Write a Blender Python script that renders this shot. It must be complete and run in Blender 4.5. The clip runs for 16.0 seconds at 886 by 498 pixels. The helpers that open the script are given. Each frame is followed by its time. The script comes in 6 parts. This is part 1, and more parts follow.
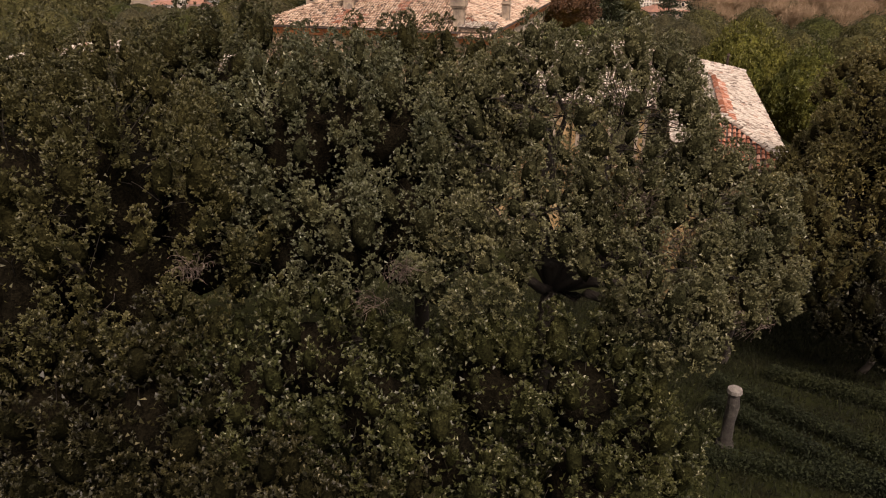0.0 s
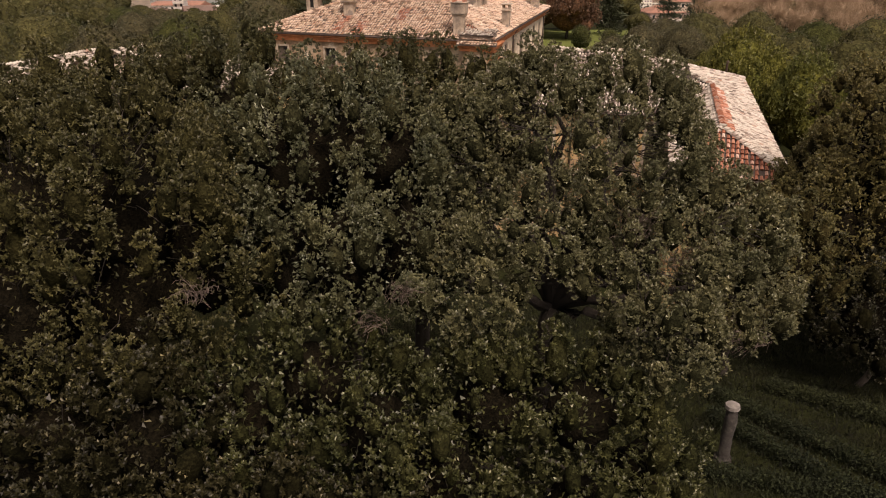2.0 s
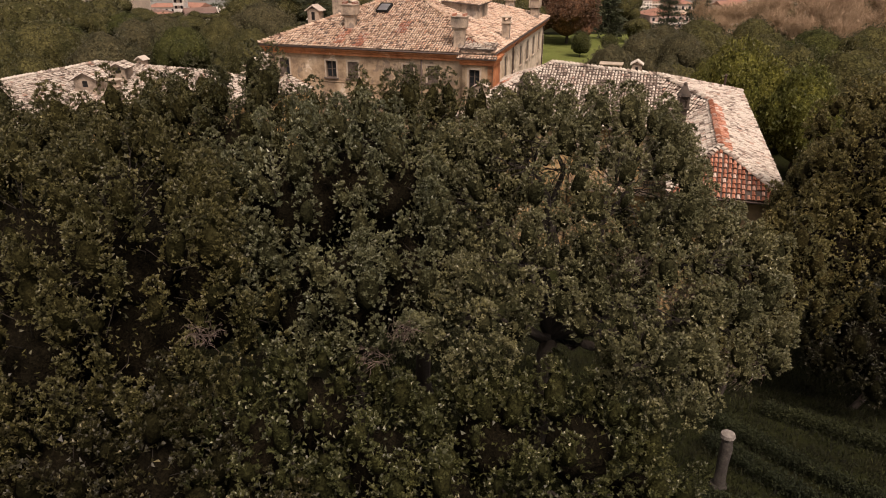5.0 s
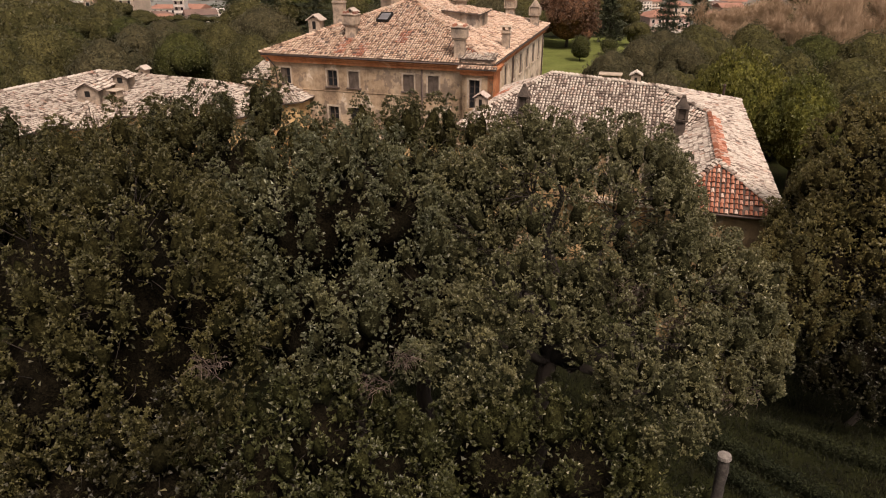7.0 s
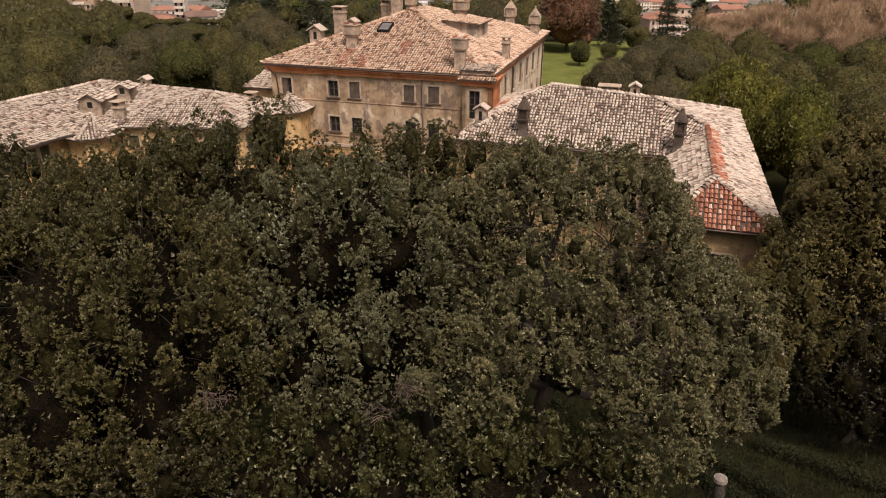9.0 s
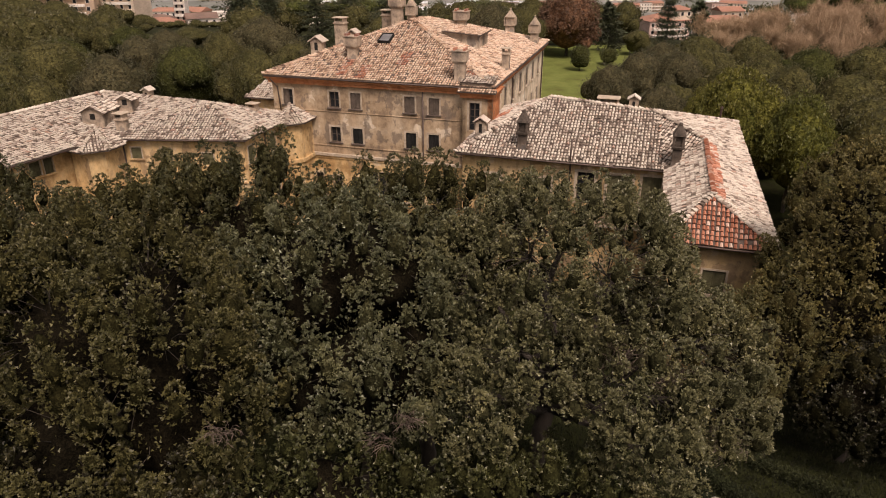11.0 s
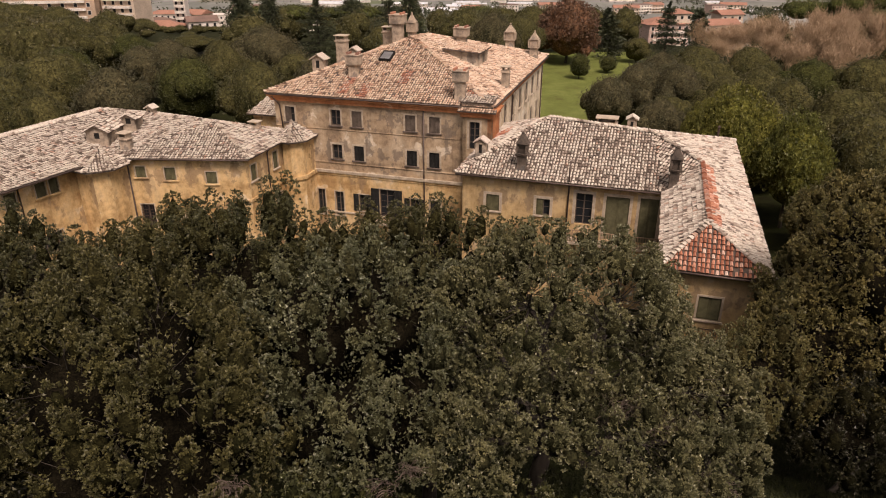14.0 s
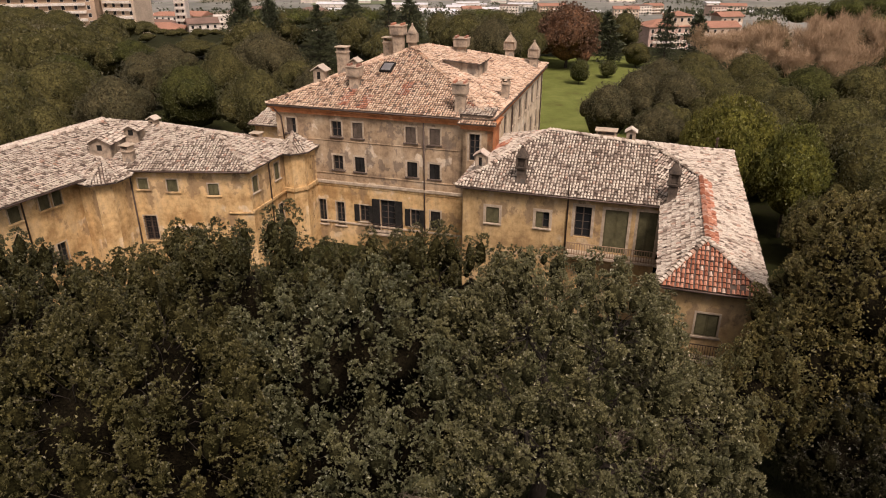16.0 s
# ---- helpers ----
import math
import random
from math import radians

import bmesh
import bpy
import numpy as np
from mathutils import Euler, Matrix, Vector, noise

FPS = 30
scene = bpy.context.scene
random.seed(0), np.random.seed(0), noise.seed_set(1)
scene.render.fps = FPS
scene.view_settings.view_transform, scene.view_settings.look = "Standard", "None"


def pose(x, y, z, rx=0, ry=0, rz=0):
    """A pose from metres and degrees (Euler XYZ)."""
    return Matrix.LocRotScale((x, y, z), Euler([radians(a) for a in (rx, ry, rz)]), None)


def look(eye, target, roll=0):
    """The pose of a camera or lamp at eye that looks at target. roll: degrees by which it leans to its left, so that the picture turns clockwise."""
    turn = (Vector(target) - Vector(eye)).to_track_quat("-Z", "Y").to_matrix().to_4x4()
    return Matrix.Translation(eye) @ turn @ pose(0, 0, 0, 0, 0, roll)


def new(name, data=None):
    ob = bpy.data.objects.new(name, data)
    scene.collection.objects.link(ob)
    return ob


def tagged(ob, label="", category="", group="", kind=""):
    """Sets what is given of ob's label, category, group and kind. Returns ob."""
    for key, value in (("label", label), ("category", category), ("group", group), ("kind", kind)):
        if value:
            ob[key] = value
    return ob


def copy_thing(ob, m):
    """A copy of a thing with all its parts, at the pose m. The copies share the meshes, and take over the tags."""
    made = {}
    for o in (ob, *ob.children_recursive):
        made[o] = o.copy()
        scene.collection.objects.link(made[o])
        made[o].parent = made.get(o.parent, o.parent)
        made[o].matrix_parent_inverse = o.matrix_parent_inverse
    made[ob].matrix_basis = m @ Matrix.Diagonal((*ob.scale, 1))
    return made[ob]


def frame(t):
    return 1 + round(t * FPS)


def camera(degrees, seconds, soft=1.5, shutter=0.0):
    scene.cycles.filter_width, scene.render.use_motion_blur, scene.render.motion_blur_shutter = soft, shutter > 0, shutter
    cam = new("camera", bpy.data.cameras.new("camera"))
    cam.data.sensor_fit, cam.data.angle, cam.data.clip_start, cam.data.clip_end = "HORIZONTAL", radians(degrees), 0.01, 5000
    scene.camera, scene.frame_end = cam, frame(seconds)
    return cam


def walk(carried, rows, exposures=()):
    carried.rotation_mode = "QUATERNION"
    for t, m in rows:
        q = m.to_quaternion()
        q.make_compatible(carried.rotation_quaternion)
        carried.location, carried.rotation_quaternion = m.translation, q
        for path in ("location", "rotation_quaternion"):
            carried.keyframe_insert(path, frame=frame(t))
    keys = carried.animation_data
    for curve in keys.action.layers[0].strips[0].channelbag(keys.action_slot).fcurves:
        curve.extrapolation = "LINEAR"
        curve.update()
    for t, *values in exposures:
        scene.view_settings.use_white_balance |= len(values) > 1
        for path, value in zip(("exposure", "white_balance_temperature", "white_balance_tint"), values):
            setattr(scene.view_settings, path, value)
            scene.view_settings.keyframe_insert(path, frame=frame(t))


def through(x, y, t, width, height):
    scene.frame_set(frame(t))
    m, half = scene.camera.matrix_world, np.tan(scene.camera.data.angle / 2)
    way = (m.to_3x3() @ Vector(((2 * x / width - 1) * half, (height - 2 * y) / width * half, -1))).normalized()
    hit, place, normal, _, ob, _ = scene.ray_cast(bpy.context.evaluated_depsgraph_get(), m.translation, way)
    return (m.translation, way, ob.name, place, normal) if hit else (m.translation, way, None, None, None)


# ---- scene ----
cam = camera(65.44, 16.0, soft=1.0)
# a lift straight up with the view held: seconds, height of the eye
RISE = [
    (0.0, 0.00), (0.5, 0.119), (1.0, 0.254), (1.5, 0.392), (2.0, 0.530), (2.5, 0.682), (3.0, 0.848), (3.5, 1.000),
    (4.0, 1.175), (6.5, 2.120), (7.0, 2.318), (7.5, 2.515), (8.0, 2.730), (8.5, 2.935), (9.0, 3.165), (11.5, 4.330),
    (12.0, 4.575), (12.5, 4.810), (13.0, 5.070), (13.5, 5.335), (14.0, 5.620), (14.5, 5.890), (15.0, 6.170), (15.5, 6.395),
    (16.0, 6.600),
]
EYE, TILT = 19.5, -24.54
walk(cam, [(t, pose(0.06 - 0.0072 * t, -0.12 + 0.0125 * t, EYE + dz, 90 + TILT, 0, -0.05 + 0.0035 * t)) for t, dz in RISE],
     exposures=[(0.0, 0.45, 7300, 26), (16.0, 0.45, 7300, 26)])

# ---- light ----
world = bpy.data.worlds.new("overcast_sky")
scene.world = world
world.use_nodes = True
wn = world.node_tree
sky = wn.nodes.new("ShaderNodeTexSky")
sky.sky_type, sky.sun_disc = "NISHITA", False
sky.sun_elevation, sky.sun_rotation = radians(56), radians(160)
sky.air_density, sky.dust_density, sky.ozone_density = 1.0, 4.0, 1.0
soft_sky = wn.nodes.new("ShaderNodeHueSaturation")
soft_sky.inputs["Saturation"].default_value = 0.12
wn.links.new(sky.outputs[0], soft_sky.inputs["Color"])
wn.links.new(soft_sky.outputs[0], wn.nodes["Background"].inputs[0])
wn.nodes["Background"].inputs[1].default_value = 0.077
sun = new("sun", bpy.data.lights.new("sun", "SUN"))
sun.data.energy, sun.data.angle, sun.data.color = 2.3, radians(18), (1.0, 0.93, 0.84)
sun.matrix_world = look((19, -35, 75), (0, 12, 0))

# ---- materials ----
def material(name, rough=0.8, metal=0.0, spec=0.5):
    m = bpy.data.materials.new(name)
    m.use_nodes = True
    b = m.node_tree.nodes["Principled BSDF"]
    b.inputs["Roughness"].default_value, b.inputs["Metallic"].default_value = rough, metal
    b.inputs["Specular IOR Level"].default_value = spec
    return m, m.node_tree.nodes, m.node_tree.links, b


def ramp(nodes, stops):
    r = nodes.new("ShaderNodeValToRGB")
    while len(r.color_ramp.elements) < len(stops):
        r.color_ramp.elements.new(0.5)
    for e, (p, c) in zip(r.color_ramp.elements, stops):
        e.position, e.color = p, (*c, 1)
    return r


def noise_node(nodes, links, scale, detail=4.0, rough=0.6, stretch=None, which="Object"):
    tc = nodes.new("ShaderNodeTexCoord")
    n = nodes.new("ShaderNodeTexNoise")
    n.inputs["Scale"].default_value, n.inputs["Detail"].default_value, n.inputs["Roughness"].default_value = scale, detail, rough
    if stretch:
        mp = nodes.new("ShaderNodeMapping")
        mp.inputs["Scale"].default_value = stretch
        links.new(tc.outputs[which], mp.inputs[0])
        links.new(mp.outputs[0], n.inputs[0])
    else:
        links.new(tc.outputs[which], n.inputs[0])
    return n


def mixed(nodes, links, fac, a, b, mode="MIX"):
    x = nodes.new("ShaderNodeMix")
    x.data_type, x.blend_type = "RGBA", mode
    for sock, val in ((x.inputs[0], fac), (x.inputs[6], a), (x.inputs[7], b)):
        if isinstance(val, bpy.types.NodeSocket):
            links.new(val, sock)
        elif isinstance(val, (int, float)):
            sock.default_value = val
        else:
            sock.default_value = (*val, 1)
    return x.outputs[2]


def bump(nodes, links, b, height, strength=0.3, distance=0.02):
    n = nodes.new("ShaderNodeBump")
    n.inputs["Strength"].default_value, n.inputs["Distance"].default_value = strength, distance
    links.new(height, n.inputs["Height"])
    links.new(n.outputs[0], b.inputs["Normal"])


def leaf_material(name, colour, glint, rough=0.5, through=0.1, vary=0.25):
    """Leaves: each its own tone, a few painted pale as glints, boughs of their own tint, a little light let through."""
    m, n, l, b = material(name, rough, 0.0, 0.38)
    geo = n.new("ShaderNodeNewGeometry")
    r = ramp(n, [(0.0, tuple(c * (1 - vary) for c in colour)), (0.955, tuple(c * (1 + vary) for c in colour)), (0.985, glint)])
    l.new(geo.outputs["Random Per Island"], r.inputs[0])
    big = noise_node(n, l, 0.95, 2.0)
    tint = ramp(n, [(0.34, (0.72, 0.76, 0.72)), (0.5, (0.98, 0.98, 0.95)), (0.68, (1.32, 1.26, 1.14))])
    l.new(big.outputs[0], tint.inputs[0])
    info = n.new("ShaderNodeObjectInfo")
    own = ramp(n, [(0.0, (0.8, 0.86, 0.86)), (1.0, (1.2, 1.13, 0.98))])
    l.new(info.outputs["Random"], own.inputs[0])
    c = mixed(n, l, 1.0, mixed(n, l, 1.0, r.outputs[0], tint.outputs[0], "MULTIPLY"), own.outputs[0], "MULTIPLY")
    l.new(c, b.inputs["Base Color"])
    tr = n.new("ShaderNodeBsdfTranslucent")
    l.new(c, tr.inputs[0])
    mx = n.new("ShaderNodeMixShader")
    mx.inputs[0].default_value = through
    l.new(b.outputs[0], mx.inputs[1]), l.new(tr.outputs[0], mx.inputs[2])
    l.new(mx.outputs[0], n["Material Output"].inputs[0])
    return m


def grained(name, stops, scale=3.0, fine=40.0, rough=0.85, stretch=None, bumpy=0.3, distance=0.02, metal=0.0, spec=0.5):
    """A surface with broad stains and fine grain."""
    m, n, l, b = material(name, rough, metal, spec)
    a = noise_node(n, l, scale, 6.0, 0.65, stretch)
    r = ramp(n, stops)
    l.new(a.outputs[0], r.inputs[0])
    f = noise_node(n, l, fine, 3.0)
    g = ramp(n, [(0.3, (0.8, 0.8, 0.8)), (0.7, (1.15, 1.15, 1.15))])
    l.new(f.outputs[0], g.inputs[0])
    l.new(mixed(n, l, 1.0, r.outputs[0], g.outputs[0], "MULTIPLY"), b.inputs["Base Color"])
    bump(n, l, b, f.outputs[0], bumpy, distance)
    return m


def plaster(name, base, stain, pale, streak=0.5):
    """Old lime plaster: patches of stain, patches of lost paint, streaks run down by rain."""
    m, n, l, b = material(name, 0.92, spec=0.2)
    a = noise_node(n, l, 0.32, 8.0, 0.68)
    r = ramp(n, [(0.4, stain), (0.5, base), (0.62, tuple(0.6 * x + 0.4 * y for x, y in zip(base, pale)))])
    l.new(a.outputs[0], r.inputs[0])
    s = noise_node(n, l, 1.0, 7.0, 0.7, (1.3, 1.3, 0.22))
    sr = ramp(n, [(0.34, (1 - streak * 0.5,) * 3), (0.52, (1.0, 1.0, 1.0)), (0.7, (1.08, 1.06, 1.03))])
    l.new(s.outputs[0], sr.inputs[0])
    p = noise_node(n, l, 0.62, 5.0, 0.5)
    pr = ramp(n, [(0.615, (0, 0, 0)), (0.63, (0.75, 0.75, 0.75)), (0.7, (1, 1, 1))])
    l.new(p.outputs[0], pr.inputs[0])
    q = noise_node(n, l, 2.3, 6.0, 0.7)
    qr = ramp(n, [(0.32, (0.74, 0.72, 0.7)), (0.5, (1.0, 1.0, 1.0)), (0.7, (1.14, 1.13, 1.1))])
    l.new(q.outputs[0], qr.inputs[0])
    c = mixed(n, l, pr.outputs[0], r.outputs[0], pale)
    g = noise_node(n, l, 0.42, 6.0, 0.62, (1.0, 1.0, 0.8))
    gr = ramp(n, [(0.565, (0, 0, 0)), (0.585, (0.7, 0.7, 0.7)), (0.66, (0.85, 0.85, 0.85))])
    l.new(g.outputs[0], gr.inputs[0])
    c = mixed(n, l, gr.outputs[0], c, tuple(0.62 * x + 0.05 for x in stain))
    c = mixed(n, l, 1.0, c, sr.outputs[0], "MULTIPLY")
    c = mixed(n, l, 1.0, c, qr.outputs[0], "MULTIPLY")
    f = noise_node(n, l, 22.0, 5.0)
    fr = ramp(n, [(0.3, (0.86, 0.86, 0.86)), (0.7, (1.1, 1.1, 1.1))])
    l.new(f.outputs[0], fr.inputs[0])
    l.new(mixed(n, l, 1.0, c, fr.outputs[0], "MULTIPLY"), b.inputs["Base Color"])
    bump(n, l, b, f.outputs[0], 0.35, 0.015)
    return m


def tile_material(name, stops, lichen, amount):
    """Fired clay tiles, each of its own colour, with pale lichen and dirt."""
    m, n, l, b = material(name, 0.9, spec=0.25)
    geo = n.new("ShaderNodeNewGeometry")
    info = n.new("ShaderNodeObjectInfo")
    add = n.new("ShaderNodeMath")
    add.operation = "ADD"
    l.new(geo.outputs["Random Per Island"], add.inputs[0]), l.new(info.outputs["Random"], add.inputs[1])
    fr = n.new("ShaderNodeMath")
    fr.operation = "FRACT"
    l.new(add.outputs[0], fr.inputs[0])
    r = ramp(n, stops)
    l.new(fr.outputs[0], r.inputs[0])
    a = noise_node(n, l, 1.1, 8.0, 0.72)
    ar = ramp(n, [(amount - 0.07, (0, 0, 0)), (amount + 0.07, (1, 1, 1))])
    l.new(a.outputs[0], ar.inputs[0])
    c = mixed(n, l, ar.outputs[0], r.outputs[0], lichen)
    f = noise_node(n, l, 14.0, 5.0)
    g = ramp(n, [(0.3, (0.68, 0.68, 0.68)), (0.7, (1.15, 1.15, 1.15))])
    l.new(f.outputs[0], g.inputs[0])
    l.new(mixed(n, l, 1.0, c, g.outputs[0], "MULTIPLY"), b.inputs["Base Color"])
    bump(n, l, b, f.outputs[0], 0.4, 0.02)
    return m


LEAF_OAK = leaf_material("evergreen_oak_leaf", (0.068, 0.065, 0.0255), (0.2, 0.19, 0.12), 0.5)
LEAF_OLIVE = leaf_material("brown_olive_leaf", (0.135, 0.115, 0.042), (0.2, 0.18, 0.1))
LEAF_MOSS = leaf_material("fresh_evergreen_leaf", (0.05, 0.055, 0.021), (0.3, 0.3, 0.22), 0.45)
# Low shrubs' leaves: shade near the ground is put into this darker colour.
LEAF_SHADE = leaf_material("shade_toned_leaf", (0.023, 0.022, 0.0085), (0.15, 0.14, 0.09))
LEAF_GREY = leaf_material("grey_green_leaf", (0.122, 0.118, 0.06), (0.4, 0.39, 0.3), 0.48)
LEAF_BROAD = leaf_material("yellow_green_leaf", (0.13, 0.13, 0.03), (0.2, 0.19, 0.06))
LEAF_DARK = leaf_material("dark_needle", (0.045, 0.055, 0.028), (0.09, 0.09, 0.05), 0.6)
LEAF_FAR = leaf_material("olive_leaf", (0.076, 0.073, 0.032), (0.16, 0.15, 0.08))
LEAF_DUSK = leaf_material("dusky_grey_leaf", (0.078, 0.072, 0.039), (0.16, 0.15, 0.1))
LEAF_GREEN = leaf_material("mid_green_leaf", (0.06, 0.066, 0.024), (0.14, 0.14, 0.06))
LEAF_PINE = leaf_material("pine_green_needle", (0.07, 0.08, 0.026), (0.12, 0.13, 0.05), 0.6)
LEAF_RUST = leaf_material("rust_leaf", (0.15, 0.08, 0.05), (0.22, 0.12, 0.07), 0.6)


def leafy_mass(leaf, colour, scale):
    """Leaves grown too close to part: leaf-sized cells, each of its own tone and tilt."""
    m, n, l, b = material(leaf.name + "_mass", 0.95, 0.0, 0.04)
    geo = n.new("ShaderNodeNewGeometry")
    v = n.new("ShaderNodeTexVoronoi")
    v.inputs["Scale"].default_value = scale
    l.new(geo.outputs["Position"], v.inputs["Vector"])
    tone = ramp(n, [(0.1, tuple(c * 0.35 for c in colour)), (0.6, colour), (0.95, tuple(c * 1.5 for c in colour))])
    l.new(v.outputs["Color"], tone.inputs[0])
    big = noise_node(n, l, 0.5, 3.0)
    tint = ramp(n, [(0.32, (0.6, 0.64, 0.6)), (0.68, (1.35, 1.28, 1.15))])
    l.new(big.outputs[0], tint.inputs[0])
    l.new(mixed(n, l, 1.0, tone.outputs[0], tint.outputs[0], "MULTIPLY"), b.inputs["Base Color"])
    bump(n, l, b, v.outputs["Distance"], 0.7, 0.6 / scale)
    return m


# Each mass is coloured darker than its leaf, as shade between the shoots.
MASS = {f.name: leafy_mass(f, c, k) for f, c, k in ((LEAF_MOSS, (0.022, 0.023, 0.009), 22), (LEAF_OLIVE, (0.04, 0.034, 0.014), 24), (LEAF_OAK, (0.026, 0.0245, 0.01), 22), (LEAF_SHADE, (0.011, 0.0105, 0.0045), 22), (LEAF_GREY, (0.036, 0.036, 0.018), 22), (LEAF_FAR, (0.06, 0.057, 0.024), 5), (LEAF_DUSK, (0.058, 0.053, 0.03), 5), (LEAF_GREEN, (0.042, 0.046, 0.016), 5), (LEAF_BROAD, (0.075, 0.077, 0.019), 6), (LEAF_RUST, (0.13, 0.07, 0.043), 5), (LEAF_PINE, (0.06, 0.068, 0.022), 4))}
TWIG_BROWN = grained("bare_twig", [(0.3, (0.25, 0.165, 0.095)), (0.7, (0.46, 0.325, 0.2))], 2.0, 30.0)
# Near-black lumps: the deep shade inside near crowns, put into the colour.
INNER_SHADE = leafy_mass(LEAF_SHADE, (0.009, 0.0075, 0.0045), 20)
BARK = grained("grey_bark", [(0.3, (0.022, 0.017, 0.012)), (0.7, (0.06, 0.048, 0.036))], 3.0, 25.0, 0.95, (1, 1, 0.25), 0.8, 0.03)
GRASS_MAT = grained("rough_grass", [(0.3, (0.095, 0.1, 0.028)), (0.5, (0.13, 0.155, 0.04)), (0.72, (0.18, 0.2, 0.06))], 0.22, 9.0, 0.95, None, 0.8, 0.06, 0.0, 0.1)
# Blades and lawn are darkened in colour for the shade under the trees.
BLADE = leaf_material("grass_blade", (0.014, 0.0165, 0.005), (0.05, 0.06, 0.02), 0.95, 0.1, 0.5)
LAWN = grained("shade_darkened_lawn", [(0.3, (0.012, 0.01, 0.0045)), (0.5, (0.018, 0.021, 0.006)), (0.72, (0.028, 0.032, 0.009))], 0.5, 14.0, 0.95, None, 0.8, 0.05, 0.0, 0.1)
# The far plain's colour is greyed to stand in for distance haze.
PLAIN = grained("haze_greyed_plain", [(0.3, (0.11, 0.12, 0.1)), (0.5, (0.17, 0.175, 0.15)), (0.7, (0.27, 0.265, 0.235))], 0.006, 0.05, 0.95)
PL_UPPER = plaster("grey_tan_plaster", (0.43, 0.315, 0.2), (0.23, 0.165, 0.11), (0.68, 0.58, 0.44), 0.45)
PL_LOWER = plaster("ochre_plaster", (0.64, 0.44, 0.215), (0.42, 0.26, 0.115), (0.72, 0.57, 0.37), 0.45)
PL_WING = plaster("tan_ochre_plaster", (0.54, 0.375, 0.185), (0.36, 0.235, 0.115), (0.58, 0.45, 0.29), 0.55)
PL_SIDE = plaster("cream_plaster", (0.72, 0.6, 0.44), (0.5, 0.4, 0.27), (0.8, 0.72, 0.58), 0.35)
CORNICE = plaster("brick_red_plaster", (0.52, 0.21, 0.088), (0.35, 0.14, 0.065), (0.6, 0.33, 0.19), 0.4)
STONE = grained("weathered_travertine", [(0.3, (0.3, 0.24, 0.17)), (0.7, (0.58, 0.48, 0.36))], 2.5, 30.0, 0.9)
CHIMNEY = plaster("chimney_render", (0.44, 0.35, 0.26), (0.2, 0.165, 0.13), (0.62, 0.54, 0.44), 0.7)
TILES_MAIN = tile_material("pink_clay_tile", [(0.0, (0.15, 0.09, 0.062)), (0.14, (0.36, 0.235, 0.16)), (0.45, (0.6, 0.43, 0.305)), (0.85, (0.74, 0.59, 0.45)), (1.0, (0.54, 0.3, 0.19))], (0.74, 0.63, 0.5), 0.6)
TILES_WING = tile_material("lichen_grey_tile", [(0.0, (0.12, 0.09, 0.07)), (0.2, (0.31, 0.245, 0.195)), (0.5, (0.53, 0.455, 0.37)), (0.9, (0.68, 0.61, 0.51)), (1.0, (0.4, 0.24, 0.17))], (0.64, 0.585, 0.49), 0.56)
TILES_RED = tile_material("red_clay_tile", [(0.0, (0.24, 0.09, 0.055)), (0.35, (0.42, 0.17, 0.1)), (0.75, (0.54, 0.26, 0.17)), (1.0, (0.66, 0.52, 0.42))], (0.6, 0.5, 0.42), 0.6)
# Dark roof slab colour stands for the shade in the gaps between tiles.
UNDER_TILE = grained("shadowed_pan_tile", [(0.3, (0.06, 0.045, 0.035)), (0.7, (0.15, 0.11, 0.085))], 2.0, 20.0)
GLASS = material("dark_window_glass", 0.2, 0.0, 0.3)[0]
GLASS.node_tree.nodes["Principled BSDF"].inputs["Base Color"].default_value = (0.02, 0.022, 0.024, 1)
WOOD_DARK = grained("black_green_shutter_paint", [(0.3, (0.012, 0.012, 0.011)), (0.7, (0.03, 0.029, 0.026))], 2.0, 50.0, 0.85, spec=0.12)
WOOD_GREY = grained("faded_green_shutter_paint", [(0.3, (0.07, 0.066, 0.034)), (0.7, (0.14, 0.13, 0.07))], 2.0, 50.0, 0.85, spec=0.15)
WOOD_BROWN = grained("brown_window_wood", [(0.3, (0.06, 0.045, 0.032)), (0.7, (0.14, 0.105, 0.078))], 2.0, 50.0, 0.8)
RAIL = grained("faded_tan_balustrade", [(0.3, (0.2, 0.13, 0.08)), (0.7, (0.4, 0.28, 0.18))], 3.0, 40.0, 0.85)
IRON = grained("rusted_iron", [(0.3, (0.035, 0.025, 0.02)), (0.7, (0.1, 0.06, 0.045))], 4.0, 60.0, 0.75, None, 0.3, 0.01, 0.4)
LEAD = grained("dull_gutter_metal", [(0.3, (0.07, 0.05, 0.04)), (0.7, (0.15, 0.11, 0.09))], 2.0, 40.0, 0.6, None, 0.2, 0.01, 0.5)


# ---- building blocks ----
def thing(name, m=None, label="", category="", group="", kind=""):
    e = new(name)
    e.empty_display_size = 0.2
    if m is not None:
        e.matrix_world = m
    return tagged(e, label, category, group, kind)


def part(name, bm, mat, parent=None, label="", smooth=False):
    me = bpy.data.meshes.new(name)
    bm.to_mesh(me)
    bm.free()
    me.materials.append(mat)
    if smooth:
        for p in me.polygons:
            p.use_smooth = True
    ob = new(name, me)
    ob.parent = parent
    return tagged(ob, label)


def raw(name, verts, faces, mat, parent=None, label="", mats=None, idx=None, smooth=False):
    me = bpy.data.meshes.new(name)
    me.from_pydata(verts, [], faces)
    for x in mats or [mat]:
        me.materials.append(x)
    if idx is not None:
        me.polygons.foreach_set("material_index", idx)
    if smooth:
        me.polygons.foreach_set("use_smooth", [True] * len(me.polygons))
    ob = new(name, me)
    ob.parent = parent
    return tagged(ob, label)


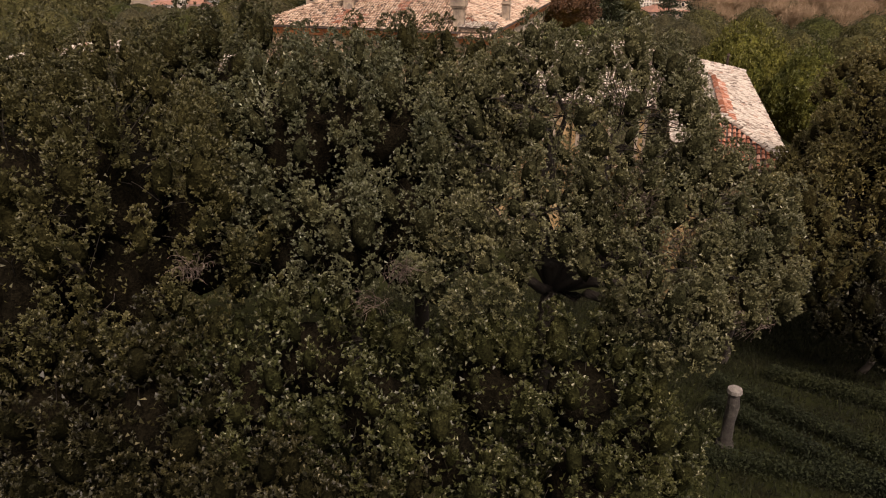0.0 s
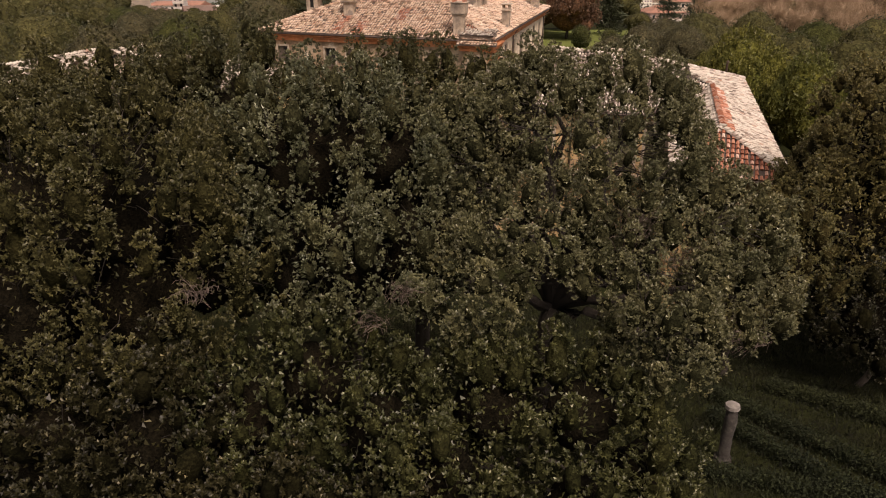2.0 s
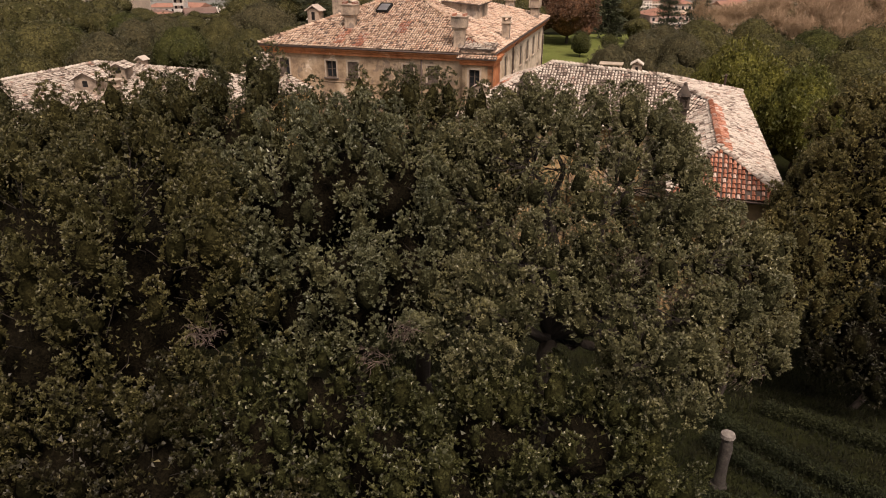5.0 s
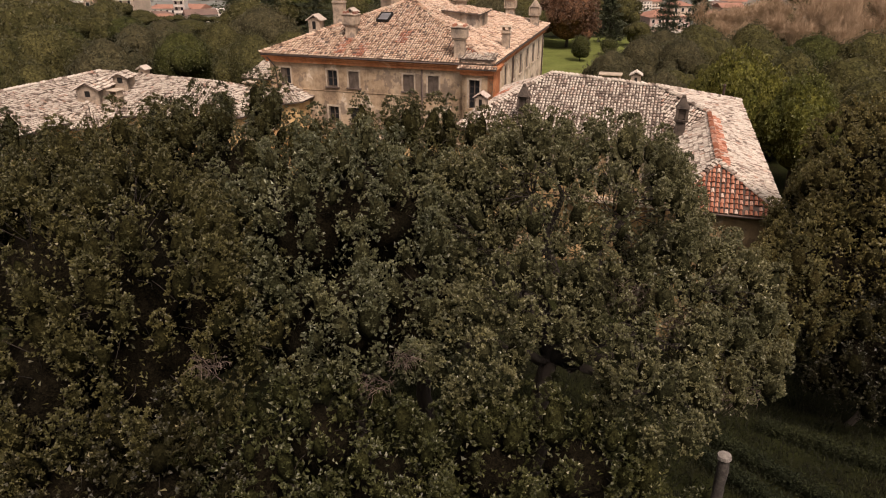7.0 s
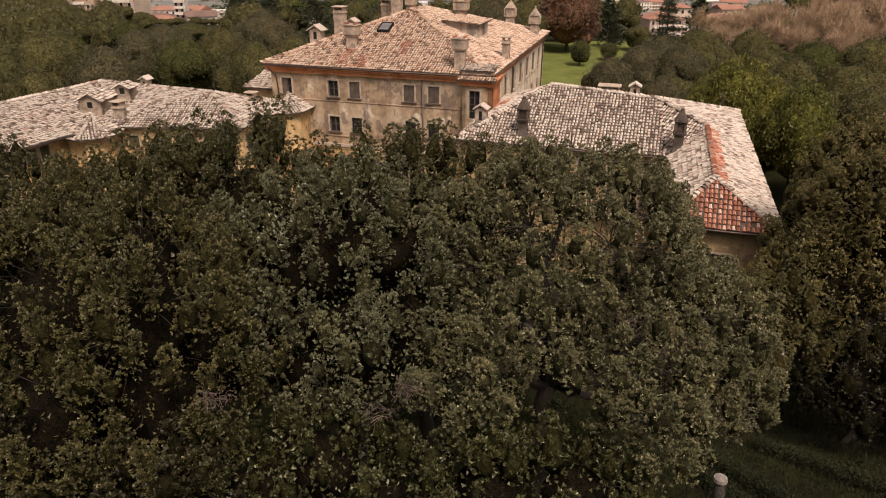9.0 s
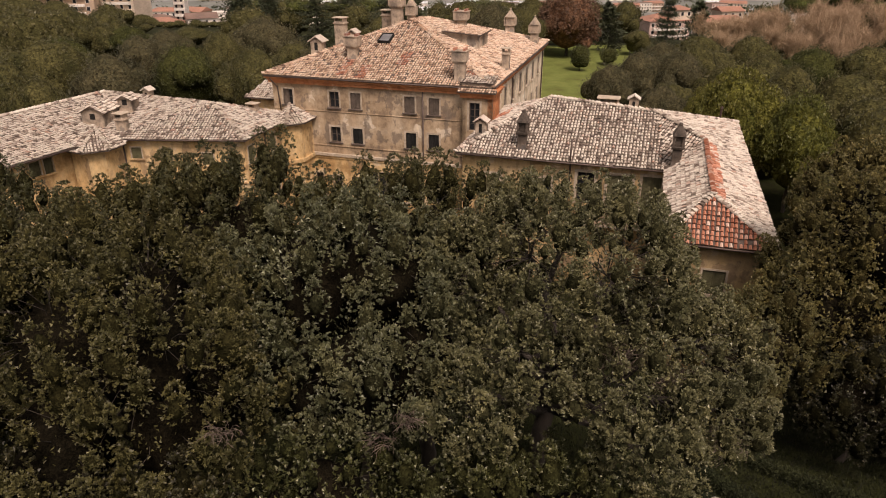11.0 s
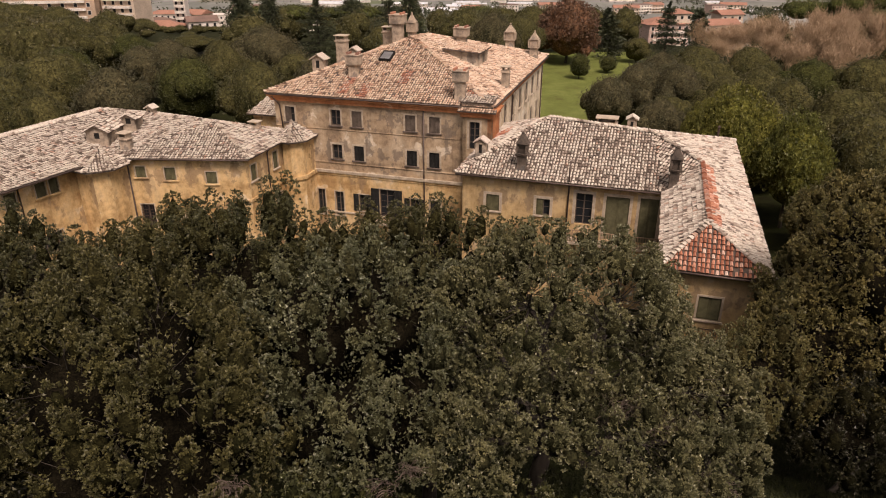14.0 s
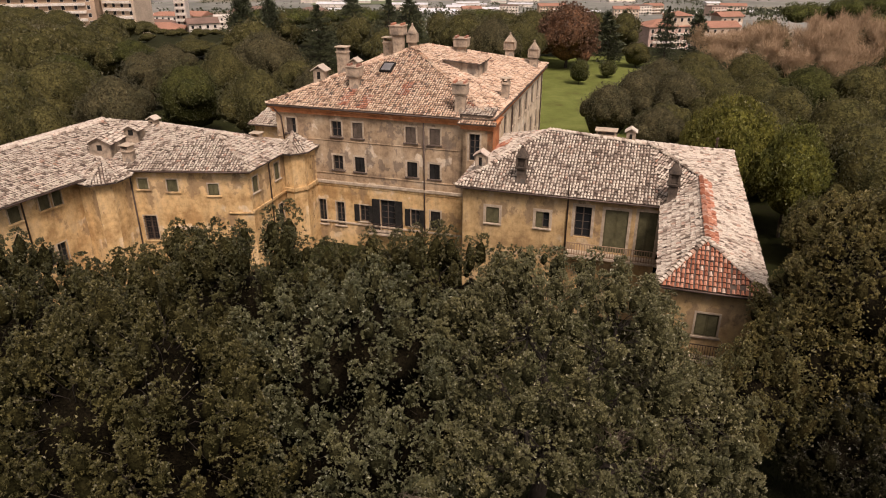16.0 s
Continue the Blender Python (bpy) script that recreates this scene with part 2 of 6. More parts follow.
def box(bm, x0, x1, y0, y1, z0, z1, bevel=0.0):
    r = bmesh.ops.create_cube(bm, size=1.0, matrix=Matrix.Translation(((x0 + x1) / 2, (y0 + y1) / 2, (z0 + z1) / 2)) @ Matrix.Diagonal((abs(x1 - x0), abs(y1 - y0), abs(z1 - z0), 1)))
    if bevel:
        edges = {e for v in r["verts"] for e in v.link_edges}
        bmesh.ops.bevel(bm, geom=list(edges), offset=bevel, segments=1, affect="EDGES")
    return bm


def boxes(*args, bevel=0.0):
    bm = bmesh.new()
    for a in args:
        box(bm, *a, bevel=bevel)
    return bm


def tube(bm, points, radii, sides=6):
    """A tapered tube along points."""
    rings = []
    for i, p in enumerate(points):
        p = Vector(p)
        d = (Vector(points[min(i + 1, len(points) - 1)]) - Vector(points[max(i - 1, 0)])).normalized()
        a = d.orthogonal().normalized()
        c = d.cross(a)
        rings.append([bm.verts.new(p + radii[i] * (a * math.cos(k * math.tau / sides) + c * math.sin(k * math.tau / sides))) for k in range(sides)])
    for r, s in zip(rings, rings[1:]):
        for k in range(sides):
            bm.faces.new((r[k], r[(k + 1) % sides], s[(k + 1) % sides], s[k]))
    bm.faces.new(rings[0][::-1]), bm.faces.new(rings[-1])
    return bm


# ---- ground ----
def ground_z(x, y):
    """The garden slopes down to the villa; past the meadow the hill falls to the plain."""
    def ease(a, b, t):
        t = min(max((t - a) / (b - a), 0), 1)
        return t * t * (3 - 2 * t)
    z = 6.6 * (1 - ease(8, 44, y)) + 0.12 * math.sin(x * 0.31) * math.cos(y * 0.23)
    return z - 45 * ease(140, 620, y) - 75 * ease(600, 1500, y) - 12 * ease(150, 310, y) * ease(30, 100, x) * (1 - ease(450, 700, y))


def axis(*spans):
    out = []
    for a, b, n in spans:
        out += [a + (b - a) * i / n for i in range(n)]
    return out + [spans[-1][1]]


GX = axis((-5000, -400, 12), (-400, -60, 17), (-60, 60, 80), (60, 400, 17), (400, 5000, 12))
GY = axis((-600, -40, 8), (-40, 100, 93), (100, 700, 60), (700, 1800, 22), (1800, 5000, 8))
gv = [(x, y, ground_z(x, y)) for y in GY for x in GX]
gw = len(GX)
gf = [(j * gw + i, j * gw + i + 1, (j + 1) * gw + i + 1, (j + 1) * gw + i) for j in range(len(GY) - 1) for i in range(gw - 1)]
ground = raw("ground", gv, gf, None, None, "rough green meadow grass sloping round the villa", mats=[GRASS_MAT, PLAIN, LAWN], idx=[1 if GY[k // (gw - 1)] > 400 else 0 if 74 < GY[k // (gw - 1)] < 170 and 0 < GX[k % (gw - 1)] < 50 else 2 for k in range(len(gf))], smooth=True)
tagged(ground, category="ground", kind="structure")

# ---- villa ----
HM = pose(1.4, 54.6, 0, 0, 0, -17.0)


def frame_of(p0, p1):
    """The frame of a wall that runs from p0 to p1 with the open air on its right: x along it, y into it, z up."""
    d = Vector((p1[0] - p0[0], p1[1] - p0[1], 0))
    return Matrix.Translation((p0[0], p0[1], 0)) @ Matrix.Rotation(math.atan2(d.y, d.x), 4, "Z"), d.length


def wall(name, p0, p1, z0, z1, holes, mat, parent, thick=0.45, label=""):
    """A wall with thickness and openings (s0, s1, z0, z1) that go through it."""
    m, length = frame_of(p0, p1)
    xs = sorted({0.0, length, *[h[0] for h in holes], *[h[1] for h in holes]})
    zs = sorted({z0, z1, *[min(max(h[2], z0), z1) for h in holes], *[min(max(h[3], z0), z1) for h in holes]})
    verts, faces, seen = [], [], {}

    def v(x, y, z):
        k = (round(x, 4), round(y, 4), round(z, 4))
        if k not in seen:
            seen[k] = len(verts)
            verts.append((x, y, z))
        return seen[k]

    def solid(i, j):
        if i < 0 or j < 0 or i >= len(xs) - 1 or j >= len(zs) - 1:
            return False
        cx, cz = (xs[i] + xs[i + 1]) / 2, (zs[j] + zs[j + 1]) / 2
        return not any(h[0] < cx < h[1] and h[2] < cz < h[3] for h in holes)

    for i in range(len(xs) - 1):
        for j in range(len(zs) - 1):
            if not solid(i, j):
                continue
            a, b, c, d, t = xs[i], xs[i + 1], zs[j], zs[j + 1], thick
            faces.append((v(a, 0, c), v(b, 0, c), v(b, 0, d), v(a, 0, d)))
            faces.append((v(b, t, c), v(a, t, c), v(a, t, d), v(b, t, d)))
            if not solid(i - 1, j):
                faces.append((v(a, t, c), v(a, 0, c), v(a, 0, d), v(a, t, d)))
            if not solid(i + 1, j):
                faces.append((v(b, 0, c), v(b, t, c), v(b, t, d), v(b, 0, d)))
            if not solid(i, j - 1):
                faces.append((v(a, t, c), v(b, t, c), v(b, 0, c), v(a, 0, c)))
            if not solid(i, j + 1):
                faces.append((v(a, 0, d), v(b, 0, d), v(b, t, d), v(a, t, d)))
    ob = raw(name, verts, faces, mat, parent, label)
    ob.matrix_local = m
    return ob


def shutter_mesh(x0, x1, z0, z1, y0, y1, slats=True):
    bm = bmesh.new()
    w = 0.07
    for a in ((x0, x0 + w, y0, y1, z0, z1), (x1 - w, x1, y0, y1, z0, z1), (x0 + w, x1 - w, y0, y1, z1 - w, z1), (x0 + w, x1 - w, y0, y1, z0, z0 + w)):
        box(bm, *a)
    n = max(int((z1 - z0 - 2 * w) / 0.085), 2)
    for i in range(n):
        z = z0 + w + (z1 - z0 - 2 * w) * (i + 0.5) / n
        r = bmesh.ops.create_cube(bm, size=1.0, matrix=Matrix.Translation(((x0 + x1) / 2, (y0 + y1) / 2, z)) @ Matrix.Rotation(radians(-35), 4, "X") @ Matrix.Diagonal((x1 - x0 - 2 * w, 0.014, 0.1, 1)))
    return bm


def window(parent, p0, p1, h, style="glass", surround=0.13, sill=True, shade=None, label=""):
    """A window in the opening h of the wall p0-p1. style: glass (casement), closed (louvred shutters shut), open (shutters folded back on the wall), ajar, blind (boarded)."""
    m, _ = frame_of(p0, p1)
    s0, s1, z0, z1 = h
    f = 0.06
    mid = (s0 + s1) / 2
    bm = boxes((s0, s0 + f, 0.16, 0.23, z0, z1), (s1 - f, s1, 0.16, 0.23, z0, z1), (s0 + f, s1 - f, 0.16, 0.23, z1 - f, z1), (s0 + f, s1 - f, 0.16, 0.23, z0, z0 + f), (mid - 0.045, mid + 0.045, 0.155, 0.235, z0 + f, z1 - f))
    rows = max(round((z1 - z0) / 0.55), 2)
    for i in range(1, rows):
        z = z0 + (z1 - z0) * i / rows
        box(bm, s0 + f, mid - 0.045, 0.175, 0.215, z - 0.018, z + 0.018), box(bm, mid + 0.045, s1 - f, 0.175, 0.215, z - 0.018, z + 0.018)
    win = part("window", bm, WOOD_BROWN, parent, label)
    win.matrix_local = m
    part("pane", boxes((s0 + f, mid - 0.045, 0.19, 0.2, z0 + f, z1 - f)), GLASS, win)
    part("pane", boxes((mid + 0.045, s1 - f, 0.19, 0.2, z0 + f, z1 - f)), GLASS, win)
    if surround:
        w = surround
        part("window_surround", boxes((s0 - w, s0, -0.035, 0.1, z0, z1 + w), (s1, s1 + w, -0.035, 0.1, z0, z1 + w), (s0, s1, -0.035, 0.1, z1, z1 + w)), STONE, win)
    if sill:
        part("window_sill", boxes((s0 - 0.2, s1 + 0.2, -0.13, 0.15, z0 - 0.12, z0), bevel=0.015), STONE if sill is True else sill, win)
    paint = shade or WOOD_GREY
    if style == "closed":
        part("shutter", shutter_mesh(s0 + 0.01, mid - 0.006, z0 + 0.01, z1 - 0.01, 0.05, 0.09), paint, win)
        part("shutter", shutter_mesh(mid + 0.006, s1 - 0.01, z0 + 0.01, z1 - 0.01, 0.05, 0.09), paint, win)
    elif style == "half":
        part("shutter", shutter_mesh(s0 + 0.01, mid - 0.006, z0 + 0.01, z1 - 0.01, 0.05, 0.09), paint, win)
    elif style == "open":
        w = (s1 - s0) / 2 + 0.05
        part("shutter", shutter_mesh(s0 - w - 0.03, s0 - 0.03, z0 - 0.03, z1 + 0.03, -0.1, -0.05), paint, win)
        part("shutter", shutter_mesh(s1 + 0.03, s1 + w + 0.03, z0 - 0.03, z1 + 0.03, -0.1, -0.05), paint, win)
    elif style == "bars":
        bm = bmesh.new()
        for i in range(1, 6):
            x = s0 + (s1 - s0) * i / 6
            box(bm, x - 0.012, x + 0.012, -0.05, -0.026, z0, z1)
        for i in range(1, 9):
            z = z0 + (z1 - z0) * i / 9
            box(bm, s0 - 0.03, s1 + 0.03, -0.06, -0.036, z - 0.012, z + 0.012)
        part("window_grille", bm, IRON, win)
    return win


def inside(p, poly):
    c = False
    for (x0, y0), (x1, y1) in zip(poly, poly[1:] + poly[:1]):
        if (y0 > p[1]) != (y1 > p[1]) and p[0] < (x1 - x0) * (p[1] - y0) / (y1 - y0) + x0:
            c = not c
    return c


COL, ROW = 0.225, 0.3


def tile_shape(rnd, big=1.0):
    """One half-round clay tile, its wide end down the slope; x across, y up the slope."""
    pts, out = (0, 36, 90, 144, 180), []
    for y, r, lift in ((-0.02, 0.092, 0.11), (0.272, 0.066, 0.0)):
        for a in pts:
            out.append((r * big * math.cos(radians(a)), y, lift * big * 0.35 + r * big * math.sin(radians(a))))
    j = [rnd.uniform(-1, 1) for _ in range(4)]
    s, c = math.sin(j[0] * 0.07), math.cos(j[0] * 0.07)
    out = [(x * c - y * s + j[1] * 0.02, x * s + y * c + j[2] * 0.035, z + j[3] * 0.018 + 0.03 * max(j[0], 0) * (y < 0)) for x, y, z in out]
    faces = [(0, 1, 6, 5), (1, 2, 7, 6), (2, 3, 8, 7), (3, 4, 9, 8), (4, 3, 2, 1, 0)]
    return out, faces


def slope(parent, poly, mat, rnd, hang=0.0, patches=(), pieces=None, thick=0.09):
    """A roof slope on the polygon poly, whose first edge is the eave: a slab, and rows of tiles on it. patches: (a, b, c, d, material index) of a stretch along and up the slope with tiles of another firing. pieces: parent each tile of the slope as an object."""
    P = [Vector(p) for p in poly]
    if len(P) == 4:
        q = (P[1] - P[0]).cross(P[2] - P[0]).normalized()
        if abs((P[3] - P[0]).dot(q)) > 0.04:
            slope(parent, [poly[0], poly[2], poly[3]], mat, rnd, hang, patches, pieces, thick)
            return slope(parent, poly[:3], mat, rnd, hang, patches, pieces, thick)
    nrm = (P[1] - P[0]).cross(P[2] - P[0]).normalized()
    if nrm.z < 0:
        nrm = -nrm
    e = Vector((0, 0, 1)).cross(nrm).normalized()
    up = nrm.cross(e)
    flat = [((p - P[0]).dot(e), (p - P[0]).dot(up)) for p in P]
    n = len(P)
    verts = [tuple(p) for p in P] + [tuple(p - Vector((0, 0, thick))) for p in P]
    order = list(range(n)) if (P[1] - P[0]).cross(P[2] - P[1]).z > 0 else list(range(n))[::-1]
    faces = [tuple(order), tuple(i + n for i in order[::-1])] + [(order[i], order[i] + n, order[(i + 1) % n] + n, order[(i + 1) % n]) for i in range(n)]
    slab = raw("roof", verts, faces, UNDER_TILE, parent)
    tv, tf, ti = [], [], []
    x0, x1 = min(f[0] for f in flat), max(f[0] for f in flat)
    y0, y1 = min(f[1] for f in flat), max(f[1] for f in flat)
    c = x0 + COL / 2
    made = []
    while c < x1:
        wob = rnd.uniform(-0.02, 0.02)
        r = y0 - 0.02
        while r < y1:
            if inside((c, r + 0.13), flat):
                vs, fs = tile_shape(rnd)
                k = 0
                for a0, a1, b0, b1, mi in patches:
                    if a0 < c - x0 < a1 and b0 < r - y0 < b1 and rnd.random() < 0.88:
                        k = mi
                if rnd.random() > 0.02:
                    base = P[0] + e * (c + wob) + up * r
                    co = [base + e * x + up * y + nrm * z for x, y, z in vs]
                    if pieces is not None and len(made) < 300:
                        made.append((base, e, up, nrm, k))
                    else:
                        o = len(tv)
                        tv += [tuple(q) for q in co]
                        tf += [tuple(o + i for i in f) for f in fs]
                        ti += [k] * len(fs)
            r += ROW
        c += COL
    mats = mat if isinstance(mat, (list, tuple)) else [mat]
    if tf:
        tagged(raw("roof_tiles", tv, tf, None, slab, mats=mats, idx=ti), kind="stuff")
    if made:
        shapes = []
        for i in range(12):
            vs, fs = tile_shape(rnd)
            me = bpy.data.meshes.new("tile")
            me.from_pydata(vs, [], fs)
            me.materials.append(mats[pieces])
            shapes.append(me)
        for base, a, b, cc, k in made:
            ob = new("tile", rnd.choice(shapes))
            ob.parent = slab
            ob.matrix_local = Matrix.Translation(base) @ Matrix((a, b, cc)).transposed().to_4x4()
    return slab


def ridge(parent, a, b, mat, rnd, lift=0.02):
    """A run of overlapping capping tiles from a to b."""
    a, b = Vector(a), Vector(b)
    d = (b - a).normalized()
    side = d.cross(Vector((0, 0, 1))).normalized()
    n3 = side.cross(d)
    tv, tf = [], []
    s, total = 0.0, (b - a).length
    while s < total:
        vs, fs = tile_shape(rnd, 1.75)
        o = len(tv)
        tv += [tuple(a + d * (s + y) + side * x + n3 * (z + lift)) for x, y, z in vs]
        tf += [tuple(o + i for i in f) for f in fs]
        s += 0.26
    return raw("ridge_tiles", tv, tf, mat, parent)


def eave_trim(parent, p0, p1, z, mat, out=0.5, name="cornice"):
    """A stepped cornice under an eave."""
    m, length = frame_of(p0, p1)
    bm = boxes((-out * 0.4, length + out * 0.4, -out * 0.45, 0.0, z - 0.62, z - 0.38), (-out * 0.6, length + out * 0.6, -out * 0.66, 0.0, z - 0.376, z - 0.22), (-out * 0.85, length + out * 0.85, -out * 0.9, 0.0, z - 0.216, z - 0.1), bevel=0.02)
    ob = part(name, bm, mat, parent)
    ob.matrix_local = m
    return ob


def band(parent, p0, p1, z0, z1, out, mat, name="string_course"):
    m, length = frame_of(p0, p1)
    ob = part(name, boxes((-out, length + out, -out, 0.0, z0, z1), bevel=0.02), mat, parent)
    ob.matrix_local = m
    return ob


def pipe(parent, points, r=0.06, mat=None, name="downpipe"):
    return part(name, tube(bmesh.new(), points, [r] * len(points), 8), mat or LEAD, parent, smooth=True)


rnd = random.Random(7)
MAIN_TILES = [TILES_MAIN, TILES_RED]
WING_TILES = [TILES_WING, TILES_RED]

# main block
villa = thing("villa", HM, "three-storey tan plaster villa with a hipped clay tile roof", "house")
F0, F1 = (-17.1, 0.6), (0.1, 0.6)
UP = lambda u: u + 17.1
top_row = [(UP(u) - 0.46, UP(u) + 0.46, 10.15, 11.5) for u in (-15.66, -11.32, -9.36, -4.54, -2.43)]
mid_row = [(UP(u) - 0.46, UP(u) + 0.46, 7.15, 8.47) for u in (-11.34, -9.29, -4.45, -2.45)]
low_row = [(UP(-13.2) - 0.37, UP(-13.2) + 0.37, 1.85, 4.2), (UP(-11.42) - 0.4, UP(-11.42) + 0.4, 1.85, 4.1), (UP(-9.1) - 0.42, UP(-9.1) + 0.42, 2.5, 4.05),
           (UP(-6.86) - 0.68, UP(-6.86) + 0.68, 1.9, 4.75), (UP(-4.27) - 0.42, UP(-4.27) + 0.42, 2.6, 4.15), (UP(-2.4) - 0.44, UP(-2.4) + 0.44, 2.58, 4.2)]
wall("wall", F0, F1, 6.0, 12.25, top_row + mid_row, PL_UPPER, villa, label="grey-tan plaster upper wall with pale patches")
wall("wall", F0, F1, -0.5, 6.0, low_row, PL_LOWER, villa, label="yellow ochre plaster lower wall")
for h, st in zip(top_row, ("half", "glass", "closed", "closed", "closed")):
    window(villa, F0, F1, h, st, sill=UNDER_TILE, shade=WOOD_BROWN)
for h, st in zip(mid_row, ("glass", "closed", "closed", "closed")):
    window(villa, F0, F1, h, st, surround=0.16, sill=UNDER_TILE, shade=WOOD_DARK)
for h, st in zip(low_row, ("glass", "glass", "open", "open", "open", "closed")):
    window(villa, F0, F1, h, st, surround=0.14 if st == "closed" else 0.1, shade=WOOD_DARK, sill=st != "open" or h[2] > 2)
band(villa, F0, F1, 5.85, 6.12, 0.16, STONE)
band(villa, F0, F1, 5.62, 5.72, 0.07, PL_LOWER)
band(villa, F0, F1, 6.75, 6.86, 0.06, PL_UPPER)
band(villa, F0, F1, 9.75, 9.83, 0.05, PL_UPPER)
band(villa, F0, F1, 2.08, 2.25, 0.1, STONE)
# side and back walls
S0, S1 = (2.1, 0.6), (2.1, 26.6)
side_holes = []
for i in range(7):
    s = 2.6 + i * 3.35
    side_holes += [(s, s + 1.0, 9.7, 11.5), (s, s + 1.0, 6.4, 8.3)]
wall("wall", S0, S1, -0.5, 12.25, side_holes, PL_SIDE, villa, label="cream plaster side wall")
for h in side_holes:
    window(villa, S0, S1, h, "closed", shade=WOOD_BROWN, surround=0.1)
wall("wall", (2.1, 27.05), (-17.1, 27.05), -0.5, 12.25, [], PL_SIDE, villa)
wall("wall", (-17.1, 26.6), (-17.1, 1.05), -0.5, 12.25, [], PL_UPPER, villa)
for a, b in ((F0, F1), (S0, S1)):
    eave_trim(villa, a, b, 12.62, CORNICE, 0.55)
ra, rb = (-7.5, 10.2, 16.4), (-6.9, 12.9, 16.3)
slope(villa, [(-17.65, 0.1, 12.7), (2.55, 0.1, 12.7), ra], MAIN_TILES, rnd, patches=((17.6, 21, 0, 2.2, 1), (6.5, 7.5, 0.5, 3.4, 1), (8.4, 9.2, 0.2, 2.2, 1), (11.2, 12.2, 2.5, 4.5, 1)))
slope(villa, [(2.55, 0.1, 12.7), (2.55, 27.1, 12.7), rb, ra], MAIN_TILES, rnd)
slope(villa, [(2.55, 27.1, 12.7), (-17.65, 27.1, 12.7), rb], MAIN_TILES, rnd)
slope(villa, [(-17.65, 27.1, 12.7), (-17.65, 0.1, 12.7), ra, rb], MAIN_TILES, rnd)
for a, b in (((-17.65, 0.1, 12.7), ra), ((2.55, 0.1, 12.7), ra), (ra, rb), ((2.55, 27.1, 12.7), rb), ((-17.65, 27.1, 12.7), rb)):
    ridge(villa, a, b, TILES_MAIN, rnd)
pipe(villa, [(-3.35, 0.5, 0), (-3.35, 0.5, 12.2)])
pipe(villa, [(-16.4, 0.5, 9.6), (-16.55, 0.5, 11.6), (-17.1, 0.2, 12.4)])
pipe(villa, [(-17.6, 0.05, 12.6), (0.0, 0.05, 12.6)], 0.06, LEAD, "gutter")
pipe(villa, [(2.62, 0.6, 12.6), (2.62, 27.0, 12.6)], 0.06, LEAD, "gutter")
for v in (9.6, 25.9):
    pipe(villa, [(2.2, v, 0), (2.2, v, 11.9), (2.6, v, 12.5)])

# corner bay
B0, B1 = (0.1, 0.15), (2.5, 0.15)
bay_door = [(0.55, 1.42, 9.2, 11.45)]
wall("wall", B0, B1, -0.5, 12.3, bay_door, PL_UPPER, villa)
wall("wall", (0.1, 0.6), (0.1, 0.15), -0.5, 12.3, [], PL_UPPER, villa, 0.3)
wall("wall", (2.5, 0.15), (2.5, 3.0), -0.5, 12.3, [], CORNICE, villa, 0.35)
window(villa, B0, B1, bay_door[0], "glass", surround=0.15, sill=False)
eave_trim(villa, B0, B1, 12.45, CORNICE, 0.4)
eave_trim(villa, (2.5, 0.15), (2.5, 2.6), 12.45, CORNICE, 0.4)
part("parapet", boxes((0.0, 2.5, 0.1, 1.6, 12.5, 13.0), bevel=0.02), CHIMNEY, villa)
slope(villa, [(-0.25, -0.3, 12.36), (2.9, -0.3, 12.36), (2.9, 0.12, 12.52), (-0.25, 0.12, 12.52)], MAIN_TILES, rnd)
slope(villa, [(-0.1, 0.0, 13.05), (2.6, 0.0, 13.05), (2.6, 1.7, 13.3), (-0.1, 1.7, 13.3)], TILES_WING, rnd)

# balcony of the central window
bm = boxes((-8.4, -5.35, -0.35, 0.6, 1.68, 1.86), bevel=0.02)
part("balcony_slab", bm, STONE, villa)
bm = bmesh.new()
for i in range(26):
    x = -8.36 + i * 0.119
    box(bm, x, x + 0.02, -0.31, -0.29, 1.86, 2.76)
for z in (1.95, 2.76):
    box(bm, -8.37, -5.37, -0.32, -0.28, z, z + 0.035)
for x in (-8.37, -5.4):
    box(bm, x, x + 0.03, -0.32, 0.6, 2.76, 2.79)
part("railing", bm, IRON, villa)

# right-hand wing
wing = thing("villa_wing", HM, "two-storey ochre wing with a lichen-covered grey tile roof", "house")
W0, W1 = (1.9, -6.2), (15.95, -6.2)
wo = lambda u: u - 1.9
wing_holes = [(wo(3.7), wo(4.68), 6.62, 7.86), (wo(7.4), wo(8.38), 6.67, 7.92), (wo(10.18), wo(11.35), 6.3, 8.62), (wo(12.27), wo(13.87), 5.35, 8.6), (wo(14.56), wo(15.8), 5.35, 8.7)]
wall("wall", W0, W1, -0.5, 9.3, wing_holes, PL_WING, wing)
for h, st in zip(wing_holes, ("closed", "half", "glass", "closed", "closed")):
    window(wing, W0, W1, h, st, shade=WOOD_GREY, surround=0.2, sill=h[3] - h[2] < 2)
X0, X1 = (16.35, -18.15), (21.0, -18.15)
hip_holes = [(1.75, 2.9, 6.5, 7.85)]
wall("wall", X0, X1, -0.5, 9.3, hip_holes, PL_WING, wing)
window(wing, X0, X1, hip_holes[0], "closed", shade=WOOD_GREY, surround=0.1)
wall("wall", (21.0, -18.15), (21.0, 7.7), -0.5, 9.3, [], PL_WING, wing)
wall("wall", (16.35, -6.2), (16.35, -17.7), -0.5, 9.3, [], PL_WING, wing)
wall("wall", (21.0, 8.15), (2.6, 8.15), -0.5, 9.3, [], PL_SIDE, wing)
wall("wall", (1.9, 0.6), (1.9, -5.75), -0.5, 9.3, [], PL_WING, wing)
EV = 9.4
